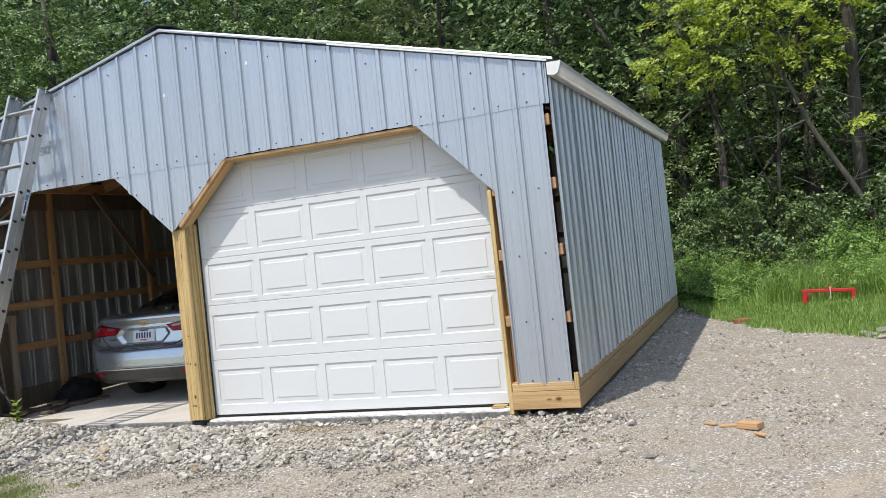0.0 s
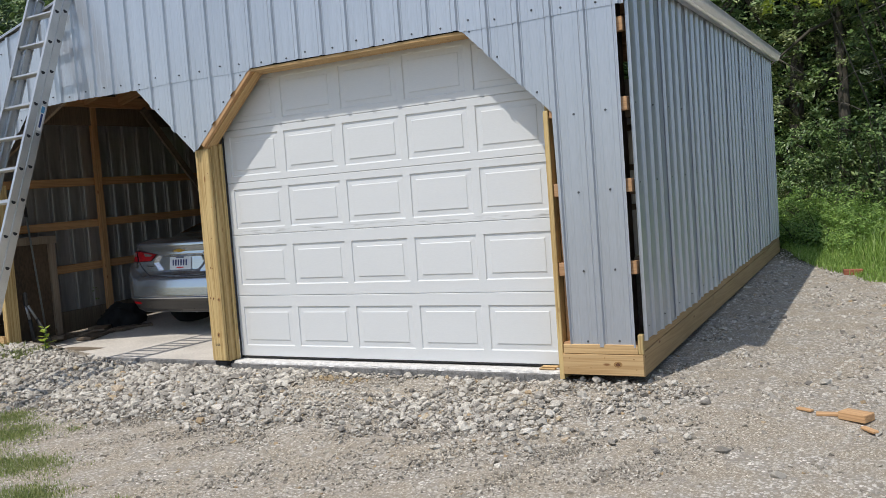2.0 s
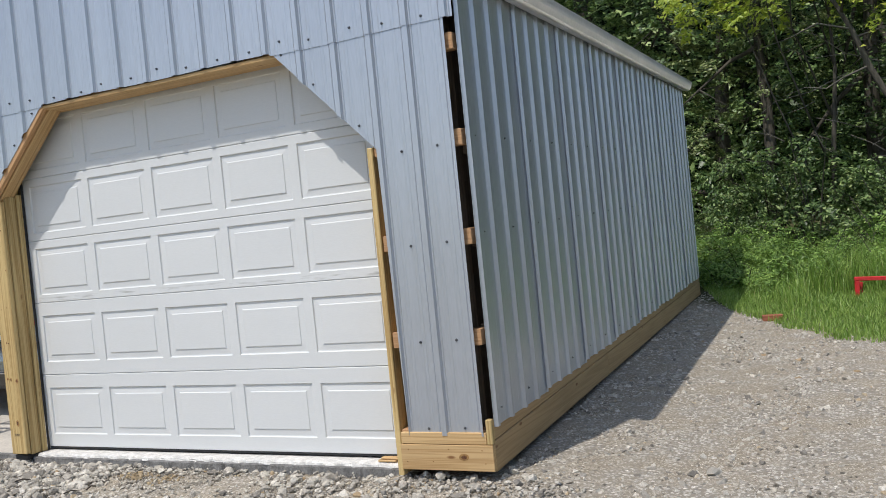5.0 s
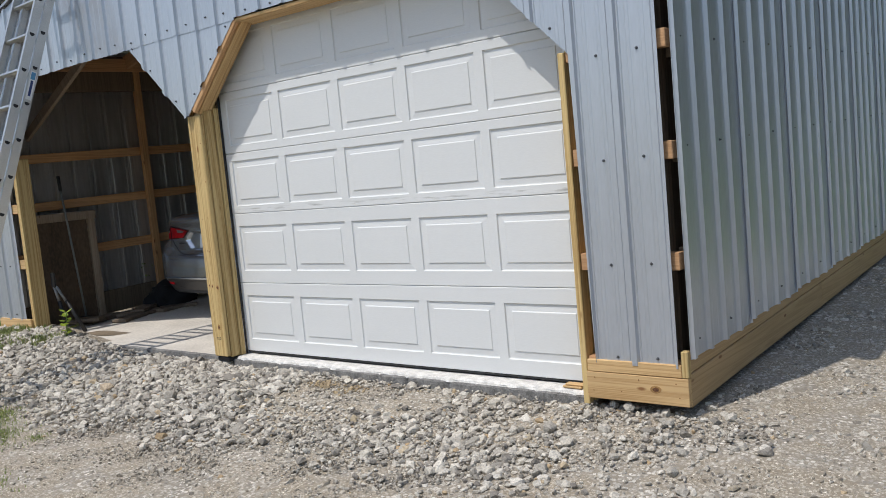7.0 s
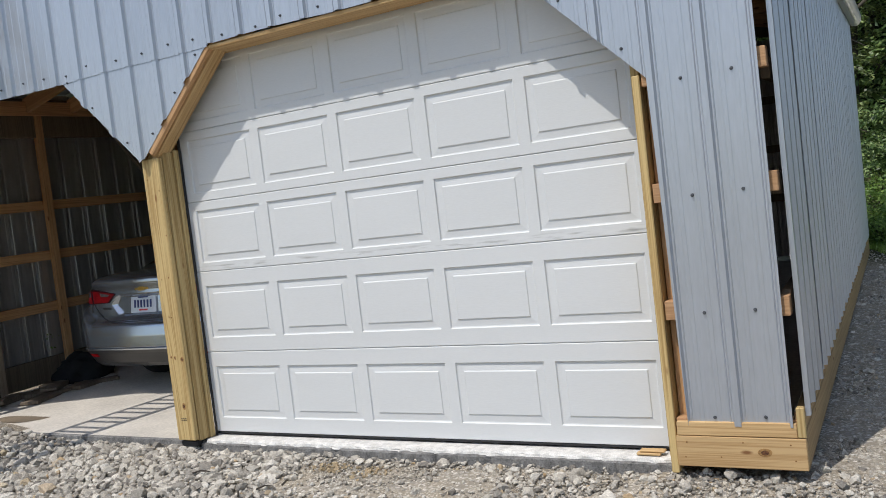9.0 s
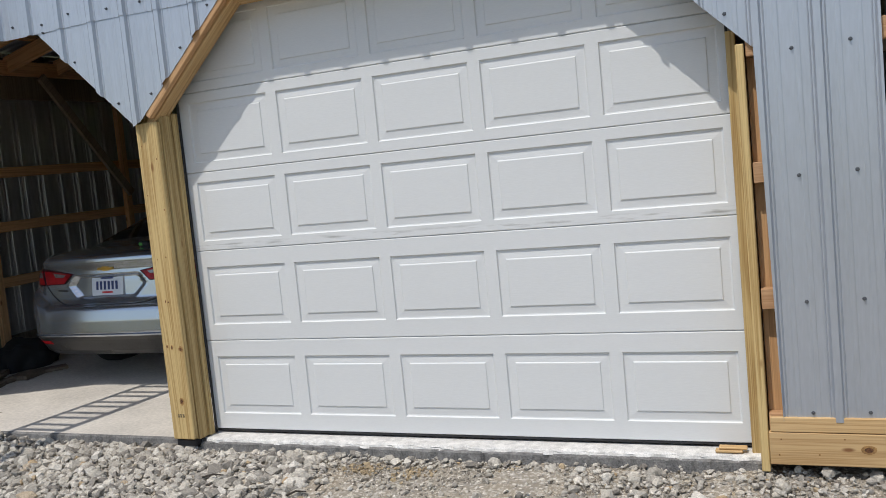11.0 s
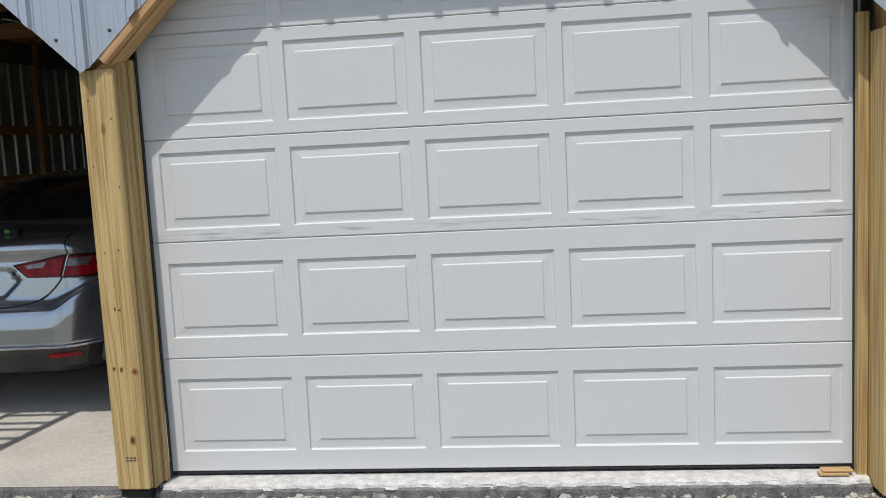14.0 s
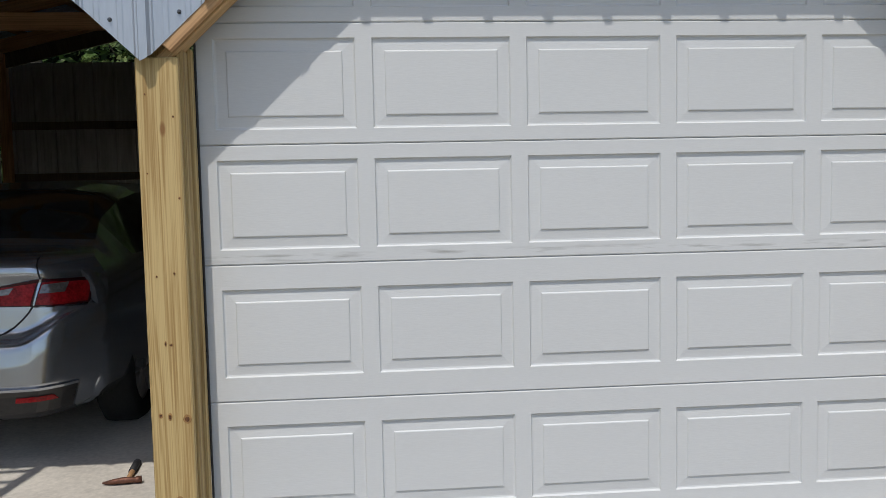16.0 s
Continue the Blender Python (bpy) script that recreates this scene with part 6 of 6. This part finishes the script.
# dead limbs and a leaning trunk at the wood's edge
dead = thing("leaning_trunk", "grey leaning trunk that bends up into the locust leaves", "tree")
tube("trunk", [(7.30, 10.5, 0.2), (6.95, 10.5, 1.25), (6.62, 10.5, 1.95), (6.36, 10.5, 2.45), (6.12, 10.5, 2.92), (5.97, 10.5, 3.27), (5.80, 10.5, 3.80), (5.60, 10.5, 4.25), (5.25, 10.4, 4.9)], [0.062, 0.060, 0.056, 0.053, 0.050, 0.046, 0.040, 0.032, 0.012], M_BARK, dead, 9)
tube("limb", [(5.98, 10.5, 3.25), (5.62, 10.4, 3.12), (5.35, 10.4, 2.98), (5.05, 10.4, 3.05), (4.7, 10.4, 2.95)], [0.020, 0.016, 0.012, 0.008, 0.003], M_DEAD, dead, 6)
tube("limb", [(5.82, 10.5, 3.72), (6.3, 10.4, 3.80), (6.7, 10.4, 3.55), (7.1, 10.4, 3.4)], [0.020, 0.014, 0.010, 0.004], M_DEAD, dead, 6)
tube("limb", [(5.78, 10.5, 3.85), (5.3, 10.3, 4.0), (4.9, 10.3, 3.85), (4.4, 10.3, 3.75)], [0.020, 0.014, 0.009, 0.003], M_DEAD, dead, 6)
tube("limb", [(5.66, 10.5, 4.1), (5.72, 10.3, 4.6), (5.60, 10.2, 5.2)], [0.024, 0.016, 0.006], M_BARK, dead, 6)
stem = thing("bare_trunk", "straight grey trunk rising through the leaves", "tree")
tube("trunk", [(6.78, 11.0, 0.2), (6.86, 11.0, 3.5), (6.93, 11.0, 5.4), (7.0, 11.0, 9.0)], [0.125, 0.118, 0.11, 0.08], M_BARK, stem, 10)
tube("limb", [(6.78, 10.95, 3.9), (7.2, 10.8, 4.5), (7.9, 10.7, 4.7)], [0.018, 0.012, 0.005], M_DEAD, stem, 6)
rd = random.Random(3)
for k in range(26):
    x, y, z = rd.uniform(4.4, 7.4), rd.uniform(10.4, 11.2), rd.uniform(1.6, 3.7)
    d = thing("dead_branch", "thin bleached dead branch caught in the undergrowth", "branch", "dead branches in the undergrowth")
    a = Vector((x, y, z))
    w = Vector((rd.uniform(-1, 1), rd.uniform(-0.2, 0.2), rd.uniform(-0.4, 0.5))) * 0.55
    bm = bmesh.new()
    add_tube(bm, [a, a + w + Vector((0, 0, rd.uniform(-0.1, 0.12))), a + 2 * w, a + 2.7 * w + Vector((0, 0, rd.uniform(-0.2, 0.2)))], [0.009, 0.007, 0.005, 0.002], 5)
    add_tube(bm, [a + w, a + w * 1.5 + Vector((rd.uniform(-0.2, 0.2), 0, rd.uniform(0.15, 0.4)))], [0.005, 0.002], 5)
    part("branch", bm, M_DEAD, d)


def shrub(label, w, h, leaf_mat, n, size, seed):
    t = thing("shrub", label, "shrub", "undergrowth along the wood")
    r = random.Random(seed)
    bm = bmesh.new()
    for k in range(9):
        a = r.uniform(0, 6.28)
        e = Vector((math.cos(a) * w * r.uniform(0.3, 0.9), math.sin(a) * w * r.uniform(0.3, 0.9), h * r.uniform(0.5, 0.95)))
        add_tube(bm, [(0, 0, -0.05), e * 0.5 + Vector((0, 0, 0.1)), e], [0.012, 0.009, 0.004], 5)
    part("woody_base", bm, M_BARK, t)
    lobes = [(r.uniform(-w, w) * 0.7, r.uniform(-w, w) * 0.7, h * r.uniform(0.12, 0.8), r.uniform(0.3, 0.5) * w) for _ in range(9)]
    p, ways = crown_points(n, lobes, seed, 0.42, 26)
    p[:, 2] = np.maximum(p[:, 2], 0.02)
    rs_ = np.random.RandomState(seed)
    ob = new("foliage", leaves_mesh("foliage", p, rs_.uniform(0.6, 1.3, len(p)) * size, seed + 5, leaf_mat, ways, 0.5))
    ob.parent = t
    return t


bushes = [shrub("bright green leafy weeds in a thick clump", 0.8, 0.85, G_MID, 4600, 0.055, 1), shrub("low dense green brambles", 0.95, 1.15, G_MID, 5000, 0.058, 2),
          shrub("light green tall weeds", 0.7, 1.0, G_GRASS, 4000, 0.055, 3), shrub("dark broad-leaved bush under the trees", 1.1, 1.9, G_DARK, 5600, 0.068, 4)]
bushes[0].location, bushes[1].location, bushes[2].location, bushes[3].location = (4.0, 9.2, 0.14), (6.0, 9.4, 0.16), (7.4, 8.8, 0.12), (8.6, 10.8, 0.2)
rb = random.Random(21)
spots = [(3, 7.3, 10.9), (3, 9.9, 10.6), (1, 9.2, 8.8), (2, 8.4, 7.9), (0, 9.5, 7.4), (1, 10.4, 8.0), (3, 11.3, 10.2), (0, 10.8, 6.2), (1, 11.6, 6.8),
         (0, -6.2, 4.0), (1, -6.8, 6.0), (2, -5.4, 2.6), (3, -8.2, 3.0), (3, -10.5, 6.0), (3, -9.0, 9.0), (3, 7.9, 10.0), (3, 8.9, 9.6), (1, 7.5, 9.0), (1, 6.7, 9.2), (3, 8.4, 9.0), (3, 3.6, 10.4), (3, 5.0, 10.6), (3, 6.2, 10.4), (3, 4.3, 11.2), (3, 5.7, 11.4)]
for k, x, y in spots:
    s = rb.uniform(0.8, 1.2)
    c = copy_thing(bushes[k], Matrix.Translation((x, y, ground_at(x, y))) @ Matrix.Rotation(rb.uniform(0, 6.28), 4, "Z"))
    c.scale = (s, s, s * rb.uniform(0.85, 1.15))
near = [(3, -4.7, 0.6), (1, -4.5, 1.7), (3, -5.2, 2.2)]
near += [(k % 2, 3.75 + 0.42 * k + rb.uniform(-0.1, 0.1), 7.9 - 0.10 * k + rb.uniform(-0.15, 0.15)) for k in range(12)]
near += [((1, 2, 0)[k % 3], 4.0 + 0.55 * k + rb.uniform(-0.15, 0.15), 8.7 + rb.uniform(-0.15, 0.2)) for k in range(9)]
for k, x, y in near:
    c = copy_thing(bushes[k], Matrix.Translation((x, y, ground_at(x, y) - 0.04)) @ Matrix.Rotation(rb.uniform(0, 6.28), 4, "Z"))
    q = rb.uniform(0.58, 0.80)
    c.scale = (q, q, q * rb.uniform(0.75, 1.1))


G_DRY = leaf_material("worn_grass_blade", [(0.0, (0.15, 0.20, 0.06)), (0.6, (0.27, 0.32, 0.10)), (1.0, (0.42, 0.42, 0.19))], 0.4)


def grass(name, label, pts, heights, seed, width=0.009, blade=G_GRASS):
    """Bent blades, three faces each."""
    r = np.random.RandomState(seed)
    n = len(pts)
    a = r.uniform(0, 2 * np.pi, n)
    lean = r.uniform(0.1, 0.75, n)[:, None]
    d = np.stack([np.cos(a), np.sin(a), 0 * a], 1)
    s = np.stack([-np.sin(a), np.cos(a), 0 * a], 1) * (width * r.uniform(0.6, 1.3, n))[:, None]
    h = heights[:, None]
    up = np.array([[0, 0, 1.0]])
    m1 = pts + up * h * 0.5 + d * lean * h * 0.2
    tip = pts + up * h * (1 - 0.35 * lean) + d * lean * h * 0.75
    V = np.stack([pts - s, pts + s, m1 + s * 0.8, m1 - s * 0.8, tip], 1).reshape(-1, 3)
    k = np.arange(n)[:, None] * 5
    F = np.concatenate([k + [0, 1, 2], k + [0, 2, 3], k + [3, 2, 4]], 1).reshape(-1, 3)
    me = bpy.data.meshes.new(name)
    me.vertices.add(len(V))
    me.vertices.foreach_set("co", V.ravel())
    me.loops.add(F.size)
    me.loops.foreach_set("vertex_index", F.ravel())
    me.polygons.add(len(F))
    me.polygons.foreach_set("loop_start", np.arange(0, F.size, 3))
    me.update(calc_edges=True)
    me.materials.append(blade)
    return tagged(new(name, me), label, "grass", kind="stuff")


g1 = field(165000, 3.0, 9.2, 1.0, 8.7, 41, lambda x, y, r: y > grass_edge(x) + 0.18 * clump(x, y, 2.0) + r.exponential(0.10, len(x)) - 0.06)
far_in = np.clip((g1[:, 1] - grass_edge(g1[:, 0]) - 1.2) / 1.4, 0, 1)
rg = np.random.RandomState(42)
round_frame = (g1[:, 0] > 5.0) & (g1[:, 0] < 6.6) & (g1[:, 1] > 4.4) & (g1[:, 1] < 6.7)
far_in = np.where(round_frame, 0.12 * far_in, far_in)
grass("grass", "long bright green grass behind the drive", g1, (rg.uniform(0.03, 0.11, len(g1)) + 0.60 * far_in * rg.rand(len(g1)) ** 2), 43, 0.0052)
g2 = field(9000, 1.0, 4.0, 7.2, 11.0, 44, lambda x, y, r: (y > 8.0))
grass("grass", "long bright green grass behind the drive", g2, rg.uniform(0.15, 0.45, len(g2)), 45, 0.007)
# tufts near the front left and along the left post
tuft = [(-1.15, -1.48, 0.22, 2200), (-0.72, -1.72, 0.30, 3600), (-0.28, -1.57, 0.09, 300), (0.12, -2.22, 0.24, 3400), (0.60, -2.60, 0.26, 2600), (1.25, -2.52, 0.10, 260), (-0.3, -2.3, 0.4, 4200), (-1.9, -1.3, 0.3, 500), (0.1, -2.9, 0.4, 3500)]
tp, th = [], []
for x, y, r_, n in tuft:
    p = np.stack([rg.normal(x, r_ * 0.55, n), rg.normal(y, r_ * 0.4, n)], 1)
    tp.append(np.stack([p[:, 0], p[:, 1], ground_height(p[:, 0], p[:, 1])], 1))
    th.append(rg.uniform(0.012, 0.042, n))
grass("short_grass", "short grass creeping over the dirt", np.concatenate(tp), np.concatenate(th), 46, 0.0032, G_DRY)
g3 = field(13000, -4.8, -2.40, -0.70, -0.14, 47, lambda x, y, r: r.rand(len(x)) < np.clip(0.4 + clump(x, y, 3.0), 0, 1) * np.clip((y + 0.75) / 0.4, 0, 1))
grass("weedy_grass", "weedy grass along the left post", g3, rg.uniform(0.03, 0.10, len(g3)), 48, 0.005, G_DRY)
g4 = field(8000, -9, -3.75, -0.6, 5, 49)
grass("grass", "long grass beside the shed", g4, rg.uniform(0.03, 0.12, len(g4)), 50, 0.007)

# broad-leaved weed at the slab's corner
weed = thing("weed", "small broad-leaved green weed at the slab edge", "plant", at=(-2.44, -0.17, ground_at(-2.44, -0.17)))
weed.scale = (1.25, 1.25, 1.25)
tube("stem", [(0, 0, -0.02), (0.01, 0, 0.10), (0.03, 0.0, 0.20)], [0.006, 0.005, 0.003], G_MID, weed, 6)
rl = random.Random(8)
for k in range(13):
    z = 0.03 + 0.17 * k / 12
    a = k * 2.4
    L = rl.uniform(0.05, 0.085)
    o = Vector((0.01, 0, z))
    d = Vector((math.cos(a), math.sin(a), rl.uniform(0.1, 0.6))).normalized()
    w = d.cross(Vector((0, 0, 1))).normalized() * L * 0.36
    bm = bmesh.new()
    pts = [o, o + d * L * 0.35 + w, o + d * L * 0.75 + w * 0.8, o + d * L, o + d * L * 0.75 - w * 0.8, o + d * L * 0.35 - w]
    mid = [o + d * L * 0.35 - Vector((0, 0, 0.006)), o + d * L * 0.75 - Vector((0, 0, 0.006))]
    v = [bm.verts.new(p) for p in pts + mid]
    for f in ((0, 1, 6), (1, 2, 7, 6), (2, 3, 7), (3, 4, 7), (4, 5, 6, 7), (5, 0, 6)):
        bm.faces.new([v[i] for i in f])
    part("leaf", bm, G_LIME, weed)
